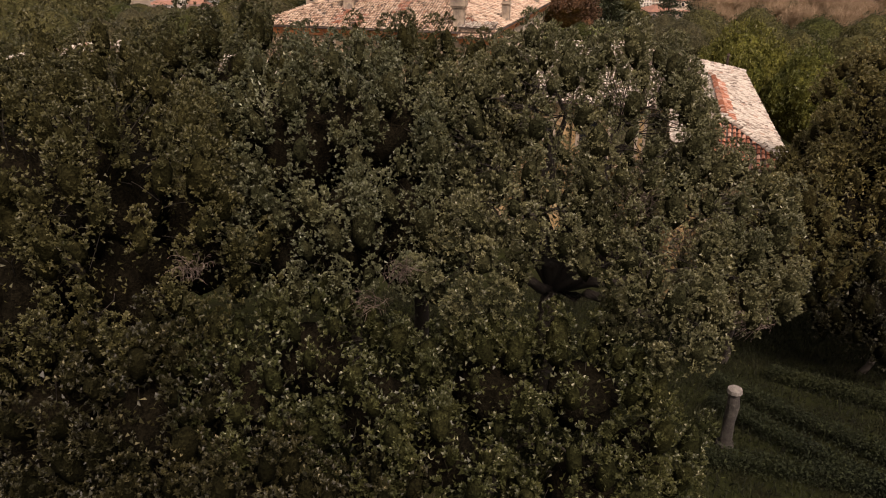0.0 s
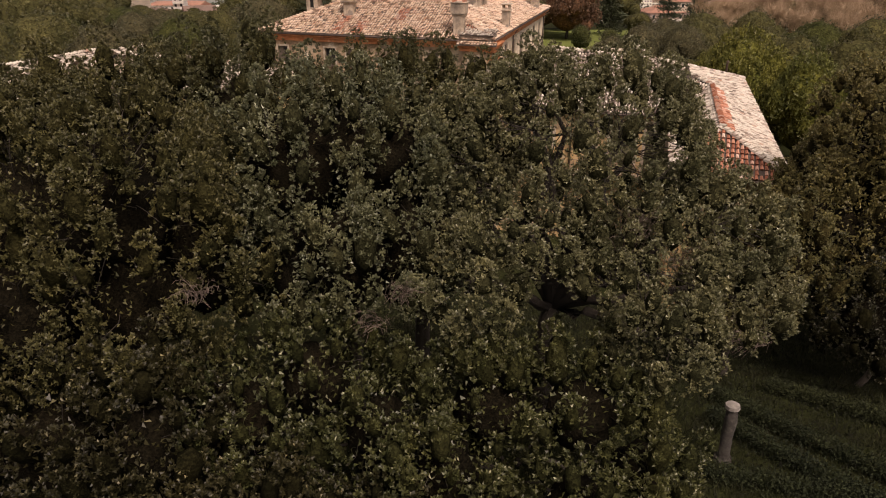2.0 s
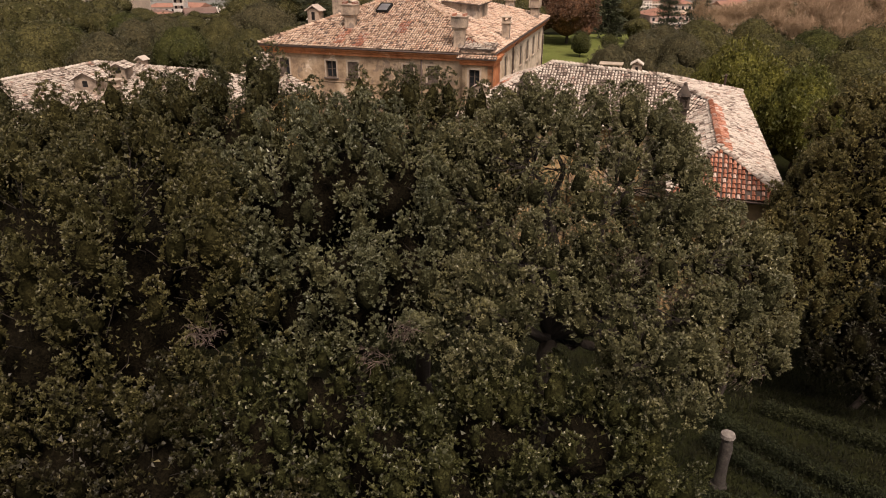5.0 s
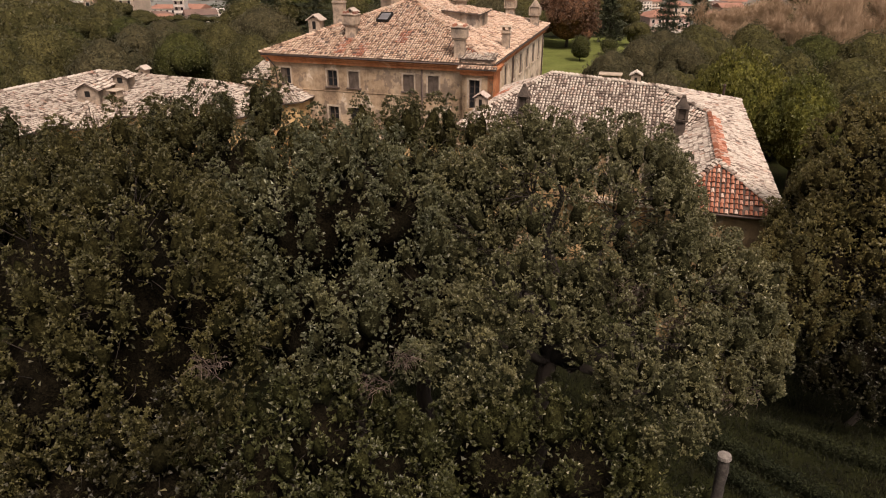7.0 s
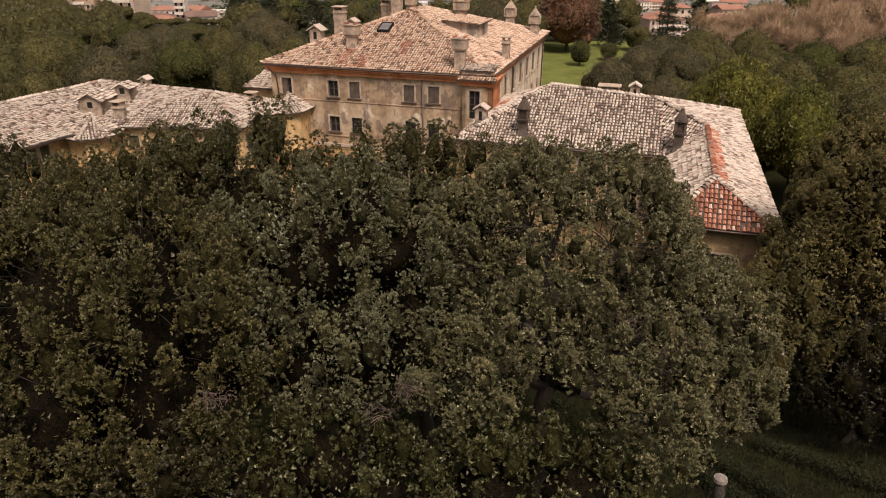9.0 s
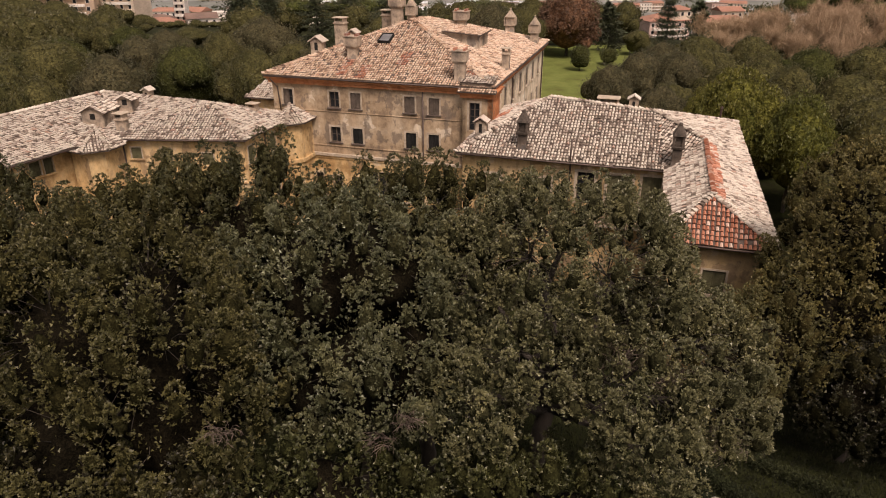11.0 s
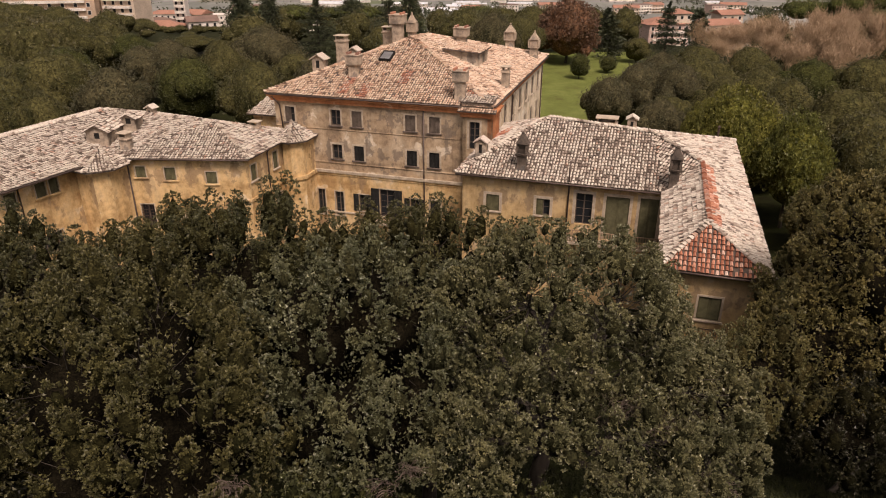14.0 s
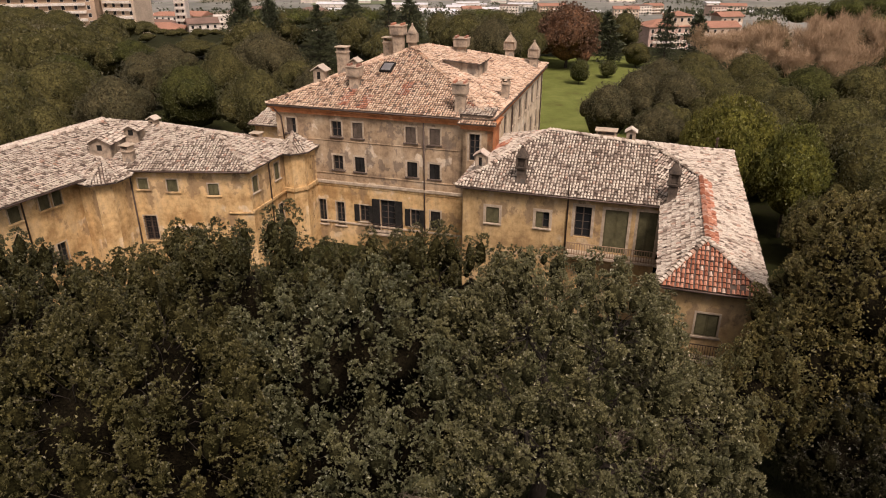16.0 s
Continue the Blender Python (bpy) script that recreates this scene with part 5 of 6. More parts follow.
def model(kind, seed):
    rest = dict(gz=0.0, near=False, core=0, inner=0.97, shell=3, fork=0.3, lift=0.5, lowest=-0.5, bare=0)
    r = random.Random(seed)

    def dome(sides, wide=4.3, tall=4.6, small=(1.5, 2.1)):
        out = [(0, 0, 10 - tall - 0.2, wide, tall)]
        for i in range(sides):
            a, z, q = i * 2.4 + r.uniform(-0.4, 0.4), r.uniform(2.2, 7.4), r.uniform(*small)
            k = wide * 0.86 * math.sqrt(max(1 - ((z - 5.2) / tall) ** 2, 0.1))
            out.append((math.cos(a) * k, math.sin(a) * k, z, q, q * 0.95))
        return out

    if kind == "OAKF":
        return lobed_tree(0, 0, dome(7, 4.1, 4.5, (1.4, 2.1)), seed, LEAF_FAR, BARK, "rounded evergreen oak in the woods", spacing=0.62, plume=(0.34, 0.36), rosettes=5, per=4, leaf_len=0.2, leaf_wide=0.11, **rest)
    if kind == "GREYF":
        return lobed_tree(0, 0, dome(6, 4.1, 4.5, (1.4, 2.0)), seed, LEAF_DUSK, BARK, "greyish rounded tree in the woods", spacing=0.6, plume=(0.3, 0.5), rosettes=5, per=4, leaf_len=0.22, leaf_wide=0.09, **rest)
    if kind == "GREENF":
        return lobed_tree(0, 0, dome(6, 4.1, 4.5, (1.4, 2.0)), seed, LEAF_GREEN, BARK, "brighter green bushy tree in the woods", spacing=0.6, plume=(0.32, 0.42), rosettes=5, per=4, leaf_len=0.2, leaf_wide=0.1, **rest)
    if kind == "WOOD":
        return lobed_tree(0, 0, dome(4), seed, LEAF_FAR, BARK, "evergreen tree in the far woods", spacing=1.05, plume=(0.6, 0.55), rosettes=4, per=3, leaf_len=0.45, leaf_wide=0.26, **{**rest, "shell": 2})
    if kind == "BROAD":
        return lobed_tree(0, 0, dome(16, 3.6, 4.2, (1.2, 1.9)), seed, LEAF_BROAD, BARK, "yellow-green broadleaf tree beside the wing", spacing=0.5, plume=(0.34, 0.3), rosettes=7, per=5, leaf_len=0.22, leaf_wide=0.14, **{**rest, "inner": 0.92, "shell": 2})
    if kind == "RUST":
        return lobed_tree(0, 0, dome(12, 4.0, 4.6, (1.2, 1.8)), seed, LEAF_RUST, BARK, "rust-brown autumn beech at the meadow's edge", spacing=0.6, plume=(0.34, 0.36), rosettes=5, per=5, leaf_len=0.3, leaf_wide=0.18, **{**rest, "inner": 0.9})
    if kind == "DARKF":
        return conifer(0, 0, 10, 3.4, seed, LEAF_DARK, BARK, "dark green conifer at the meadow's edge", 10, 0.25, 0.1, 7, 26, 0.75, 0.0)
    if kind == "BUSH":
        return lobed_tree(0, 0, [(0, 0, 2.4, 2.0, 2.1), (0.9, 0.2, 1.6, 1.2, 1.2), (-0.8, -0.5, 1.7, 1.3, 1.2)], seed, LEAF_GREEN, BARK, "small round clipped tree on the meadow", spacing=0.36, plume=(0.2, 0.22), rosettes=5, per=5, leaf_len=0.16, leaf_wide=0.09, **{**rest, "inner": 0.92})
    if kind == "PINE":
        return conifer(0, 0, 12, 6, seed, LEAF_DARK, BARK, "tall dark pine in the woods", 9, 0.5, 0.15, 11, 70, 0.6, 0.0)
    if kind == "CEDAR":
        return conifer(0, 0, 13, 6.5, seed, LEAF_DARK, BARK, "large cedar with level layered boughs", 10, 0.13, 0.12, 9, 80, 0.5, 0.0)
    if kind == "UMB":
        return lobed_tree(0, 0, [(0, 0, 9.6, 6.5, 2.2)] + [(math.cos(i * 1.1) * 5, math.sin(i * 1.1) * 5, 9.2 + 0.3 * (i % 3), 3.4, 1.7) for i in range(6)], seed, LEAF_PINE, BARK, "umbrella pine with a broad green canopy", spacing=0.9, plume=(0.5, 0.4), rosettes=5, per=4, leaf_len=0.4, leaf_wide=0.2, **{**rest, "fork": 0.6, "inner": 0.92})
    return bare_tree(0, 0, 10, 5, seed, TWIG_BROWN, "bare brown winter tree at the wood's edge", 0.0)


SIZE = {"BUSH": (4.6, 2.1), "DARKF": (10, 3.4), "PINE": (12, 6), "CEDAR": (13, 6.5), "UMB": (12, 9)}
far_rnd = random.Random(3)


def far(kind, x, y, high, radius):
    """A tree of the woods: one of two models of its kind, turned and sized."""
    h0, r0 = SIZE.get(kind, (10, 5))
    k = 1.05 if kind == "BARE" else 0.86
    m = Matrix.Translation((x, y, ground_z(x, y) - 0.1)) @ Matrix.Rotation(far_rnd.uniform(0, math.tau), 4, "Z") @ Matrix.Diagonal((k * radius / r0, k * radius / r0, high / h0, 1))
    slot = FAR.setdefault(kind, [])
    if len(slot) < (1 if kind in ("RUST", "BUSH", "UMB") else 2):
        ob = model(kind, 50 + len(FAR) * 7 + len(slot))
        ob.matrix_world = m
        slot.append(tagged(ob, group="woods behind the villa"))
        return ob
    ob = slot[far_rnd.randrange(len(slot))]
    m = m @ Matrix.Diagonal((1 / ob.scale[0], 1 / ob.scale[1], 1 / ob.scale[2], 1))
    return copy_thing(ob, m)


far("OAKF", -52.7, 95, 11.2, 7.2)
far("GREYF", -39.9, 84, 10.9, 5.4)
far("GREENF", -34.9, 95, 10.6, 5.7)
far("OAKF", -24.2, 90, 10.6, 5.4)
far("GREYF", -30.2, 122, 11.1, 7.2)
far("OAKF", -77.8, 130, 10.7, 7.7)
far("OAKF", -71.9, 140, 10.7, 7.7)
far("GREYF", -47.8, 112, 9.5, 5.4)
far("GREYF", -73.6, 150, 7.4, 5.3)
far("OAKF", -34.1, 110, 9.8, 5.2)
far("OAKF", -23.2, 110, 8.9, 4.6)
far("GREYF", -48.3, 125, 8.6, 5.2)
far("GREENF", -61.7, 140, 7.7, 5.6)
far("OAKF", -96.3, 170, 8.6, 7.4)
far("OAKF", -90.9, 200, 7.4, 6.6)
far("OAKF", -50.5, 80, 11.0, 4.5)
far("OAKF", -43.2, 74, 10.0, 3.8)
far("GREYF", -18.9, 105, 8.8, 4.4)
far("GREENF", -60.0, 112, 9.0, 6.0)
far("OAKF", -64.0, 100, 10.0, 6.0)
far("GREYF", -85.0, 150, 9.6, 7.0)
far("OAKF", -58.0, 165, 4.6, 6.0)
far("OAKF", -46.0, 150, 5.4, 5.5)
far("GREYF", -36.0, 140, 8.6, 6.0)
for x, y, h, q in ((-112, 238, 6.0, 6.5), (-120, 288, 5.0, 6.5)):
    far("OAKF", x, y, h, q)
for x, y, h, q in ((-38, 185, 9.8, 9.0), (-24, 196, 9.6, 10.0), (-52, 205, 9.0, 8.5), (12, 215, 8.8, 9.0)):
    far("UMB", x, y, h, q)
for x, y, h, q in ((-125, 215, 10.0, 8.0), (-140, 228, 10.5, 8.5), (-113, 212, 9.0, 7.5), (-150, 210, 11.0, 8.5), (-132, 190, 9.6, 7.5), (-118, 178, 9.0, 7.0)):
    far("OAKF", x, y, h, q)
far("PINE", -45.7, 165, 14.7, 7.6)
far("PINE", -42.7, 178, 12.3, 6.0)
far("CEDAR", -26.2, 150, 12.5, 7.8)
far("CEDAR", -6.1, 128, 16.2, 7.6)
far("CEDAR", -21.6, 172, 14.2, 8.2)
far("CEDAR", -12.0, 160, 13.2, 7.6)
far("GREYF", 9.1, 135, 12.1, 6.2)
far("OAKF", 4.2, 150, 12.0, 6.3)
far("OAKF", 15.5, 142, 11.0, 5.4)
far("OAKF", -11.5, 138, 10.0, 5.4)
far("OAKF", 20.0, 165, 11.0, 6.4)
far("RUST", 26.4, 152, 13.4, 8.4)
far("DARKF", 36.8, 158, 9.0, 4.2)
far("BUSH", 25.8, 133, 4.8, 2.1)
far("BUSH", 32.8, 140, 3.4, 2.0)
far("DARKF", 50.3, 200, 9.3, 4.4)
far("DARKF", 41.0, 180, 9.3, 4.6)
far("CEDAR", 46.8, 150, 12.4, 5.2)
far("DARKF", 54.8, 155, 10.4, 4.8)
far("OAKF", 41.5, 152, 5.5, 3.8)
far("GREYF", 21.9, 92, 8.4, 4.2)
far("GREYF", 27.6, 98, 9.2, 4.8)
far("GREYF", 32.3, 96, 9.4, 4.8)
far("OAKF", 36.5, 103, 9.6, 5.2)
far("OAKF", 41, 114, 9.4, 5.4)
far("GREYF", 34.5, 112, 8.6, 4.8)
far("OAKF", 47, 108, 9.8, 5.4)
far("OAKF", 30.5, 68, 7.2, 3.8)
far("OAKF", 34.5, 70, 8.4, 4.4)
far("OAKF", 31, 77, 7.6, 4.2)
far("GREYF", 26.5, 84, 7.0, 3.8)
far("OAKF", 37, 79, 8.6, 4.6)
far("OAKF", 36.5, 90, 8.4, 4.8)
far("OAKF", 31.5, 54, 6.4, 3.4)
far("OAKF", 28.6, 88, 6.8, 4.0)
far("OAKF", 41.0, 105, 8.0, 5.2)
far("OAKF", 43.4, 95, 8.9, 5.2)
far("GREENF", 51.6, 98, 9.6, 5.8)
far("OAKF", 57.6, 95, 10.4, 5.4)
far("OAKF", 42.5, 85, 9.4, 4.6)
far("OAKF", 34.0, 82, 8.4, 4.4)
far("BROAD", 27.4, 64, 12.7, 5.2)
far("BROAD", 31.6, 60, 11.1, 4.2)
far("OAKF", 43.3, 74, 10.7, 5.2)
far("OAKF", 37.8, 58, 10.6, 4.4)
far("OAKF", 41.5, 66, 9.8, 4.7)
far("BROAD", 27.8, 72, 9.5, 3.6)
far("OAKF", 33.5, 48, 9.5, 4.4)
far("BARE", 54.8, 135, 10.6, 6.4)
far("BARE", 59.6, 130, 12.4, 6.1)
far("BARE", 64.1, 125, 13.2, 5.9)
far("BARE", 69.1, 122, 14.2, 5.7)
far("BARE", 75.5, 125, 14.3, 5.8)
far("BARE", 65.3, 146, 11.4, 6.5)
far("BARE", 77.6, 145, 12.3, 6.2)
far("BARE", 58.0, 144, 10.3, 5.6)
far("UMB", 101.6, 200, 13.5, 10.1)
far("UMB", 108.0, 190, 14.2, 9.5)
far("UMB", 113.5, 185, 15.1, 8.6)

# the woods further off, thinning as the hill falls towards the town
wood_rnd = random.Random(21)
for x0, x1, y0, y1, count in ((-130, -14, 150, 300, 60), (-110, 130, 240, 420, 50), (58, 150, 100, 230, 34), (-22, 22, 150, 235, 16), (-115, -60, 75, 150, 16), (20, 60, 165, 240, 12)):
    for i in range(count):
        x, y = wood_rnd.uniform(x0, x1), wood_rnd.uniform(y0, y1)
        s = x / y
        fall = 0.14 if -0.46 < s < -0.29 else 0.152 if 0.26 < s < 0.44 else 0.098 if s < -0.3 else 0.094
        high = min(wood_rnd.uniform(7.5, 11.5), 26 - y * fall - ground_z(x, y))
        if high > 2.5 and not (0.26 < s < 0.44 and 300 < y):
            far("WOOD", x, y, high, wood_rnd.uniform(0.45, 0.62) * max(high, 6.5))

for x, y, h, r in ((56, 113, 11.0, 5.0), (61, 109, 11.0, 5.0), (66, 112, 12.0, 5.2), (71, 107, 11.5, 5.2), (77, 111, 12.5, 5.4), (82, 118, 13.0, 5.6), (52, 121, 9.5, 4.8), (66, 119, 12.0, 5.2), (52, 140, 10.0, 5.6), (57, 126, 10.6, 5.2), (62, 136, 11.6, 5.6), (70, 132, 13.0, 5.8), (80, 134, 13.4, 6.0), (86, 128, 14.0, 6.0), (49.5, 131, 8.6, 4.6), (73, 114, 12.5, 5.2), (84, 150, 12.5, 6.0), (92, 140, 13.5, 6.0)):
    far("BARE", x, y, h, r)


# ---- town, fields and garden ----
def render_wall(name, colour):
    d = tuple(c * 0.75 for c in colour)
    return grained(name, [(0.35, d), (0.6, colour)], 0.15, 2.0, 0.9)


TOWN = [render_wall("cream_render", (0.62, 0.5, 0.38)), render_wall("white_render", (0.72, 0.66, 0.58)), render_wall("buff_render", (0.5, 0.36, 0.25)), render_wall("pink_render", (0.56, 0.4, 0.33))]
ROOFS = [render_wall("terracotta_roof", (0.36, 0.18, 0.12)), render_wall("brown_roof", (0.2, 0.13, 0.1))]
town_rnd = random.Random(5)


def far_house(x, y, w, d, storeys, turn, wall_mat, roof_mat, roof="hip", base=None, label="rendered town house with a tiled roof among the trees", bays=None):
    """A house of the town: walls, windows with depth, balconies, and a roof with overhang."""
    z = ground_z(x, y) - 0.5 if base is None else base
    h = storeys * 3.1 + 0.8
    t = thing("house", Matrix.Translation((x, y, z)) @ Matrix.Rotation(radians(turn), 4, "Z"), label, "house", "town houses")
    part("wall", boxes((-w / 2, w / 2, -d / 2, d / 2, -3, h)), wall_mat, t)
    n = bays or max(int(w / 3.2), 2)
    for s in range(storeys):
        zz = 1.4 + s * 3.1
        for i in range(n):
            c = -w / 2 + w * (i + 0.5) / n
            win = part("window", boxes((c - 0.75, c + 0.75, -d / 2 - 0.06, -d / 2 + 0.05, zz - 0.1, zz + 1.7)), TOWN[1], t)
            part("pane", boxes((c - 0.6, c + 0.6, -d / 2 - 0.075, -d / 2, zz, zz + 1.55)), GLASS, win)
        if s and storeys > 2:
            part("balcony", boxes((-w * 0.42, w * 0.42, -d / 2 - 1.3, -d / 2, zz - 1.45, zz - 0.45)), TOWN[1], t)
    o = 0.7
    bm = bmesh.new()
    if roof == "flat":
        box(bm, -w / 2 - 0.3, w / 2 + 0.3, -d / 2 - 0.3, d / 2 + 0.3, h, h + 0.4)
    else:
        r = min(w, d) * 0.2
        k = d / 2 if roof == "hip" and w > d else 0.0
        lo = [bm.verts.new(p) for p in ((-w / 2 - o, -d / 2 - o, h), (w / 2 + o, -d / 2 - o, h), (w / 2 + o, d / 2 + o, h), (-w / 2 - o, d / 2 + o, h))]
        up = [bm.verts.new((-w / 2 - (0 if k else o) + k, 0, h + r)), bm.verts.new((w / 2 + (0 if k else o) - k, 0, h + r))]
        for f in ((lo[0], lo[1], up[1], up[0]), (lo[1], lo[2], up[1]), (lo[2], lo[3], up[0], up[1]), (lo[3], lo[0], up[0]), (lo[3], lo[2], lo[1], lo[0])):
            bm.faces.new(f)
    part("roof", bm, roof_mat, t)
    return t


for i in range(14):
    y = town_rnd.uniform(205, 265)
    far("WOOD", (-0.45 + 0.012 * i) * y, y, town_rnd.uniform(2.0, 3.4), 2.8)

# villa with balconies past the meadow
far_house(102, 335, 20, 14, 4, 12, TOWN[3], ROOFS[0], base=-25.5, label="pink four-storey house with balconies and terracotta roof")
far_house(108, 334, 10, 9, 1, 12, TOWN[0], ROOFS[0], base=-11.6, label="cream penthouse storey with a terracotta roof")
far_house(131, 345, 18, 12, 3, 8, TOWN[0], ROOFS[0], base=-24.0, roof="gable", label="cream house with a terracotta gabled roof")
far_house(146, 372, 12, 10, 3, 10, TOWN[0], ROOFS[0], base=-22.0, roof="gable")
# houses below the woods
far_house(-158, 400, 22, 12, 2, -12, TOWN[1], ROOFS[1], label="low white house with a broad brown roof")
far_house(-148, 374, 26, 14, 1, 8, TOWN[2], ROOFS[0], label="low house with a broad terracotta roof")
far_house(-127, 380, 15, 12, 2, 25, TOWN[1], ROOFS[1], roof="gable", label="white gabled house with a grey-brown roof")
far_house(-146, 415, 16, 11, 2, -20, TOWN[0], ROOFS[1], roof="gable")
for i in range(18):
    far_house(-250 + i * 9.5 + town_rnd.uniform(-4, 4), 500 + town_rnd.uniform(-50, 110), town_rnd.uniform(14, 26), town_rnd.uniform(10, 14), town_rnd.choice((3, 4, 5)), town_rnd.uniform(-25, 25), TOWN[town_rnd.choice((0, 0, 1, 2))], TOWN[1] if i % 3 == 0 else ROOFS[i % 2], roof=("flat", "gable", "hip")[i % 3])
for x, y, w, s in ((-330, 560, 34, 6), (-292, 552, 30, 6), (-262, 585, 26, 5), (-356, 540, 24, 4)):
    far_house(x, y, w, 14, s, 10, TOWN[2 if w > 30 else 0], TOWN[0], roof="flat", label="tall buff apartment block with rows of balconies")
far_house(-168, 305, 44, 16, 9, 14, TOWN[2], TOWN[0], roof="flat", base=-13, label="tall buff apartment block with rows of balconies", bays=9)
far_house(-138, 318, 15, 14, 8, -8, TOWN[0], TOWN[0], roof="flat", base=-13, label="tall buff apartment block with rows of balconies", bays=4)
far_house(-142, 395, 6, 6, 7, 0, TOWN[1], TOWN[1], roof="flat", base=-20, label="slim white tower among the town houses", bays=2)
for i in range(9):
    far_house(40 + i * 34 + town_rnd.uniform(-10, 10), 700 + town_rnd.uniform(-90, 160), town_rnd.uniform(16, 30), 12, town_rnd.choice((2, 3)), town_rnd.uniform(-20, 20), TOWN[i % 4], ROOFS[i % 2], roof=("gable", "flat")[i % 2])


def shed(x, y, w, d, h):
    t = thing("shed", Matrix.Translation((x, y, ground_z(x, y) - 0.5)) @ Matrix.Rotation(radians(town_rnd.uniform(-12, 12)), 4, "Z"), "long white industrial shed on the plain", "shed", "sheds on the plain")
    part("wall", boxes((-w / 2, w / 2, -d / 2, d / 2, 0, h)), TOWN[1], t)
    bm = bmesh.new()
    vs = [bm.verts.new(p) for p in ((-w / 2 - 1, -d / 2 - 1, h), (w / 2 + 1, -d / 2 - 1, h), (w / 2 + 1, d / 2 + 1, h), (-w / 2 - 1, d / 2 + 1, h), (-w / 2 - 1, 0, h + d * 0.12), (w / 2 + 1, 0, h + d * 0.12))]
    for f in ((0, 1, 5, 4), (2, 3, 4, 5), (1, 2, 5), (3, 0, 4), (3, 2, 1, 0)):
        bm.faces.new([vs[i] for i in f])
    part("roof", bm, SHED_ROOF, t)
    return t


SHED_ROOF = render_wall("pale_sheet_roof", (0.66, 0.68, 0.7))
for i in range(60):
    y = town_rnd.uniform(1150, 1900)
    shed(town_rnd.uniform(-0.28, 0.62) * y, y, town_rnd.uniform(30, 80), town_rnd.uniform(18, 34), town_rnd.uniform(6, 10))

# fields and belts of trees on the plain
FIELD = [render_wall("winter_field", (0.2, 0.19, 0.13)), render_wall("young_crop", (0.13, 0.16, 0.08)), render_wall("ploughed_field", (0.24, 0.18, 0.13))]
for i in range(26):
    y = town_rnd.uniform(900, 2300)
    x = town_rnd.uniform(-0.6, 0.75) * y
    w, d = town_rnd.uniform(80, 240), town_rnd.uniform(60, 160)
    a = [(x - w / 2, y - d / 2), (x + w / 2, y - d / 2 + 20), (x + w / 2, y + d / 2 + 20), (x - w / 2, y + d / 2)]
    tagged(raw("field", [(p, q, ground_z(p, q) + 0.6 + 0.02 * i) for p, q in a], [(0, 1, 2, 3)], FIELD[i % 3], None, "distant winter field on the plain"), category="field", kind="structure")
rng = np.random.default_rng(9)
count = 9000
py = rng.uniform(420, 2200, count)
px = rng.uniform(-0.62, 0.75, count) * py
keep = (np.sin(px * 0.013 + py * 0.004) + np.sin(py * 0.021 - px * 0.006) + rng.normal(size=count) * 0.5) > 0.35
px, py = px[keep], py[keep]
pz = np.array([ground_z(a, b) for a, b in zip(px, py)]) + rng.uniform(0.5, 4.0, len(px))
idx = np.repeat(np.arange(len(px)), 7)
pts = np.stack([px, py, pz], 1)[idx] + rng.normal(size=(len(idx), 3)) * np.array([2.6, 2.6, 1.6])
belt = leaf_mesh("distant_trees", leaf_cloud(pts, rng.normal(size=(len(idx), 3)) + np.array([0, 0, 0.8]), rng.uniform(2.5, 4.5, len(idx)), rng.uniform(2.0, 3.4, len(idx)), rng), LEAF_DARK, None, "distant belts of dark trees on the plain")
tagged(belt, category="trees", kind="stuff")

# cypresses along a far lane
for i in range(26):
    x, y = 60 + i * 2.6 + town_rnd.uniform(-0.8, 0.8), 395 + town_rnd.uniform(-6, 6)
    far("DARKF", x, y, town_rnd.uniform(13, 18), 1.7)
for i in range(6):
    far("DARKF", 128 + i * 5.5, 470 + i * 3, town_rnd.uniform(11, 16), 1.2)

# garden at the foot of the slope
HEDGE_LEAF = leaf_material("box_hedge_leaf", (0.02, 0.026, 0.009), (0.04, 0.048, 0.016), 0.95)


def hedge(points, high=0.6, wide=0.72, seed=1):
    """A low clipped hedge along points."""
    r = np.random.default_rng(seed)
    P = []
    for (x0, y0), (x1, y1) in zip(points, points[1:]):
        n = int(math.hypot(x1 - x0, y1 - y0) * 800)
        s = r.random(n)
        off = r.normal(size=n) * wide * 0.32
        x, y = x0 + (x1 - x0) * s + off * (y1 - y0) / (abs(x1 - x0) + abs(y1 - y0)), y0 + (y1 - y0) * s - off * (x1 - x0) / (abs(x1 - x0) + abs(y1 - y0))
        P.append(np.stack([x, y, np.array([ground_z(a, b) for a, b in zip(x, y)]) + r.random(n) * high], 1))
    P = np.concatenate(P)
    o = np.array([points[0][0], points[0][1], ground_z(*points[0])])
    t = thing("hedge", Matrix.Translation(o), "low dark clipped box hedge on the lawn", "hedge", "parterre hedges")
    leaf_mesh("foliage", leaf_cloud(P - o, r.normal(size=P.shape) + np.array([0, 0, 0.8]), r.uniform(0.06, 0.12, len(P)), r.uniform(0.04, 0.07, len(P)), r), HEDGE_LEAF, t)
    return t


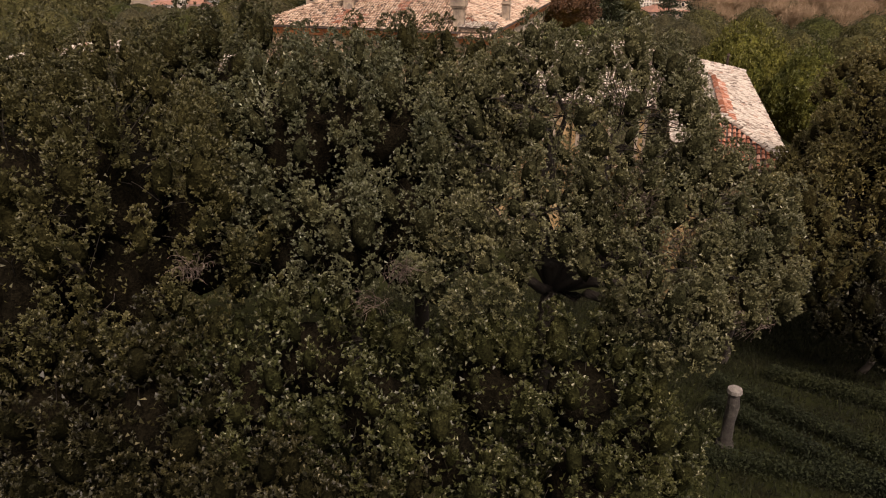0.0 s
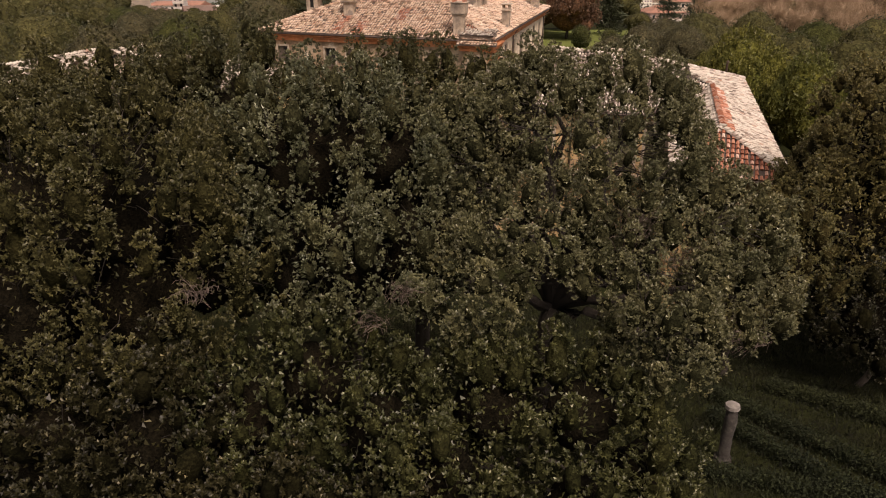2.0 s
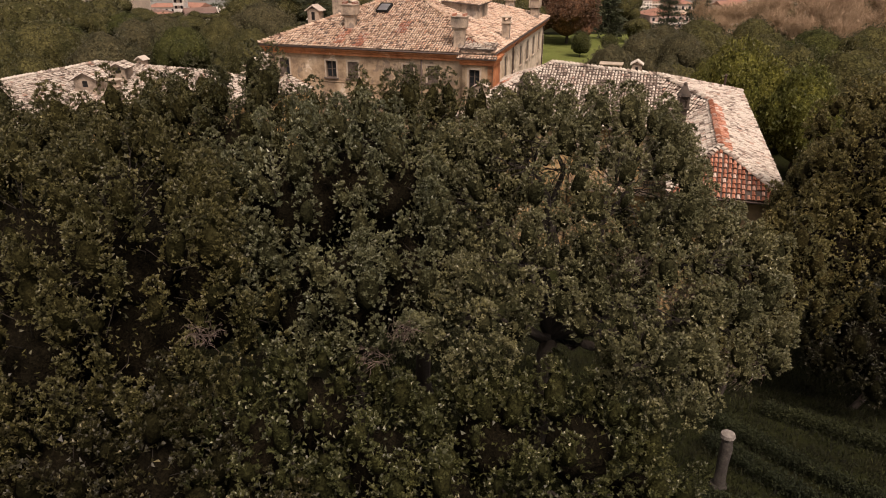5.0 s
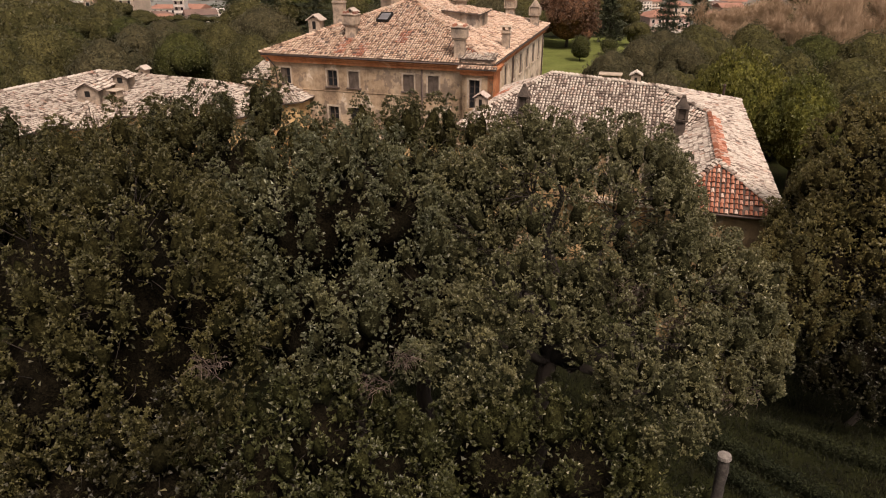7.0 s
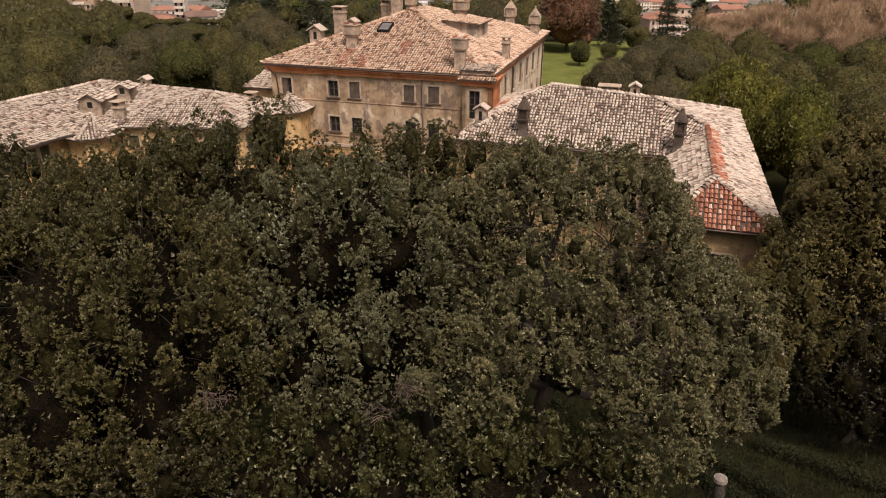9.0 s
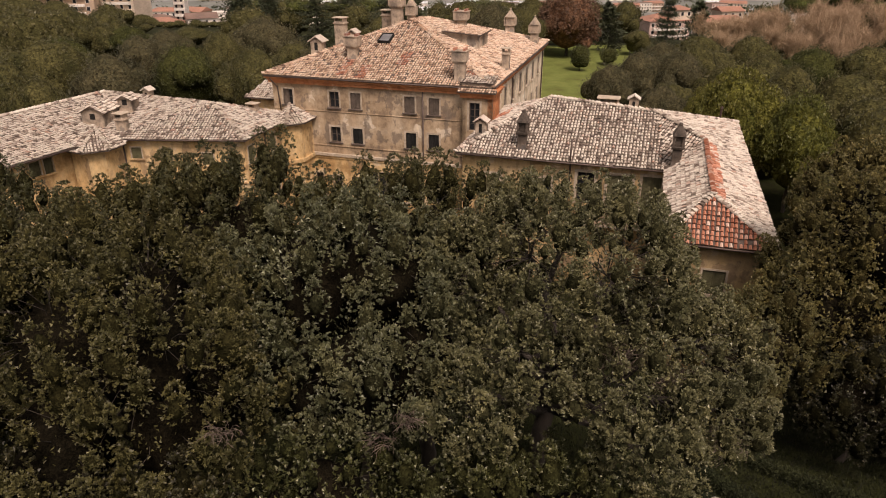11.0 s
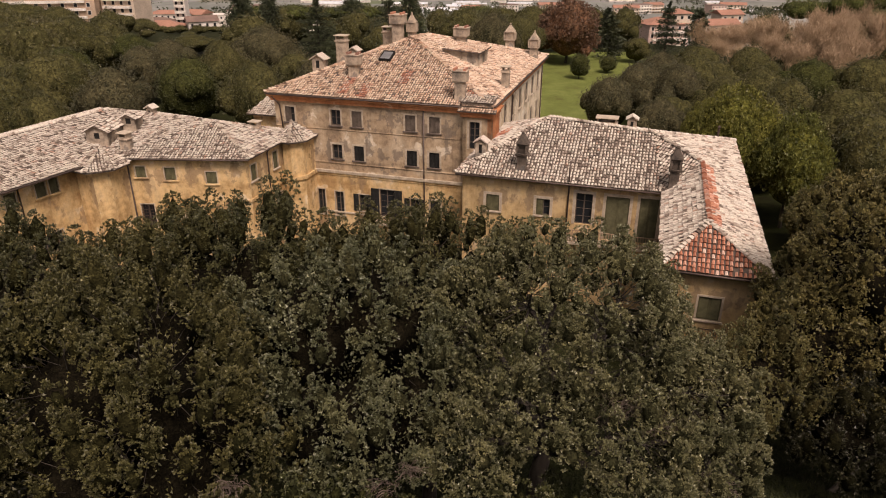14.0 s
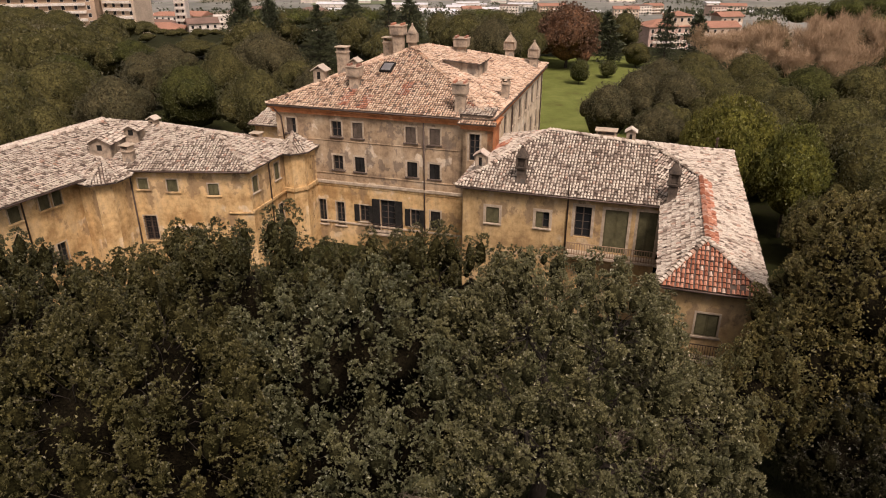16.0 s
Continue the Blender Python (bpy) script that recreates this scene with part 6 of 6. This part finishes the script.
hedge([(9.6, 20.4), (11.0, 17.3), (12.6, 14.6), (15.5, 11.0)], seed=1)
hedge([(9.0, 18.6), (9.8, 16.6), (10.9, 14.4), (13.0, 11.4)], seed=2)
hedge([(7.4, 15.2), (9.4, 14.4), (11.6, 13.4), (14.0, 11.8)], seed=3)
hedge([(12.0, 21.0), (14.5, 18.0), (18.0, 14.5)], seed=4)

# a cut and lichened stone herm post
gp = ground_z(8.44, 16.1)
post = thing("stone_post", Matrix.Translation((8.44, 16.1, gp - 0.05)) @ Matrix.Rotation(radians(-2), 4, "Y"), "lichened stone post with a pale flat top on the lawn", "post")
POST = grained("lichened_stone", [(0.3, (0.02, 0.017, 0.013)), (0.55, (0.05, 0.043, 0.034)), (0.75, (0.12, 0.105, 0.085))], 4.0, 22.0, 0.95, None, 0.9, 0.05)
part("shaft", tube(bmesh.new(), [(0, 0, 0), (0.02, 0, 0.1), (0.02, 0.01, 0.9), (0.06, 0, 1.5), (0.04, 0, 1.95)], [0.24, 0.17, 0.165, 0.18, 0.15], 10), POST, post, smooth=True)
part("base", tube(bmesh.new(), [(0, 0, -0.1), (0, 0, 0.16)], [0.3, 0.26], 8), POST, post)
part("top_slab", tube(bmesh.new(), [(0.04, 0, 1.953), (0.04, 0, 2.06)], [0.22, 0.2], 10), grained("pale_lichen", [(0.3, (0.12, 0.105, 0.09)), (0.7, (0.3, 0.27, 0.23))], 6.0, 30.0), post)

# grass on the slope: blades and weeds near the camera
rng = np.random.default_rng(31)
n = 90000
gx, gy = rng.uniform(-4, 20, n), rng.uniform(9, 34, n)
gz_ = np.array([ground_z(a, b) for a, b in zip(gx, gy)])
d = rng.normal(size=(n, 3)) * 0.5 + np.array([0, 0, 1.0])
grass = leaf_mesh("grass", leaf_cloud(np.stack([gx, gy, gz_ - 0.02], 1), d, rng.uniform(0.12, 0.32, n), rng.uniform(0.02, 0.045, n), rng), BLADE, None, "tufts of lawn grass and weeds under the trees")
tagged(grass, category="grass", kind="stuff")
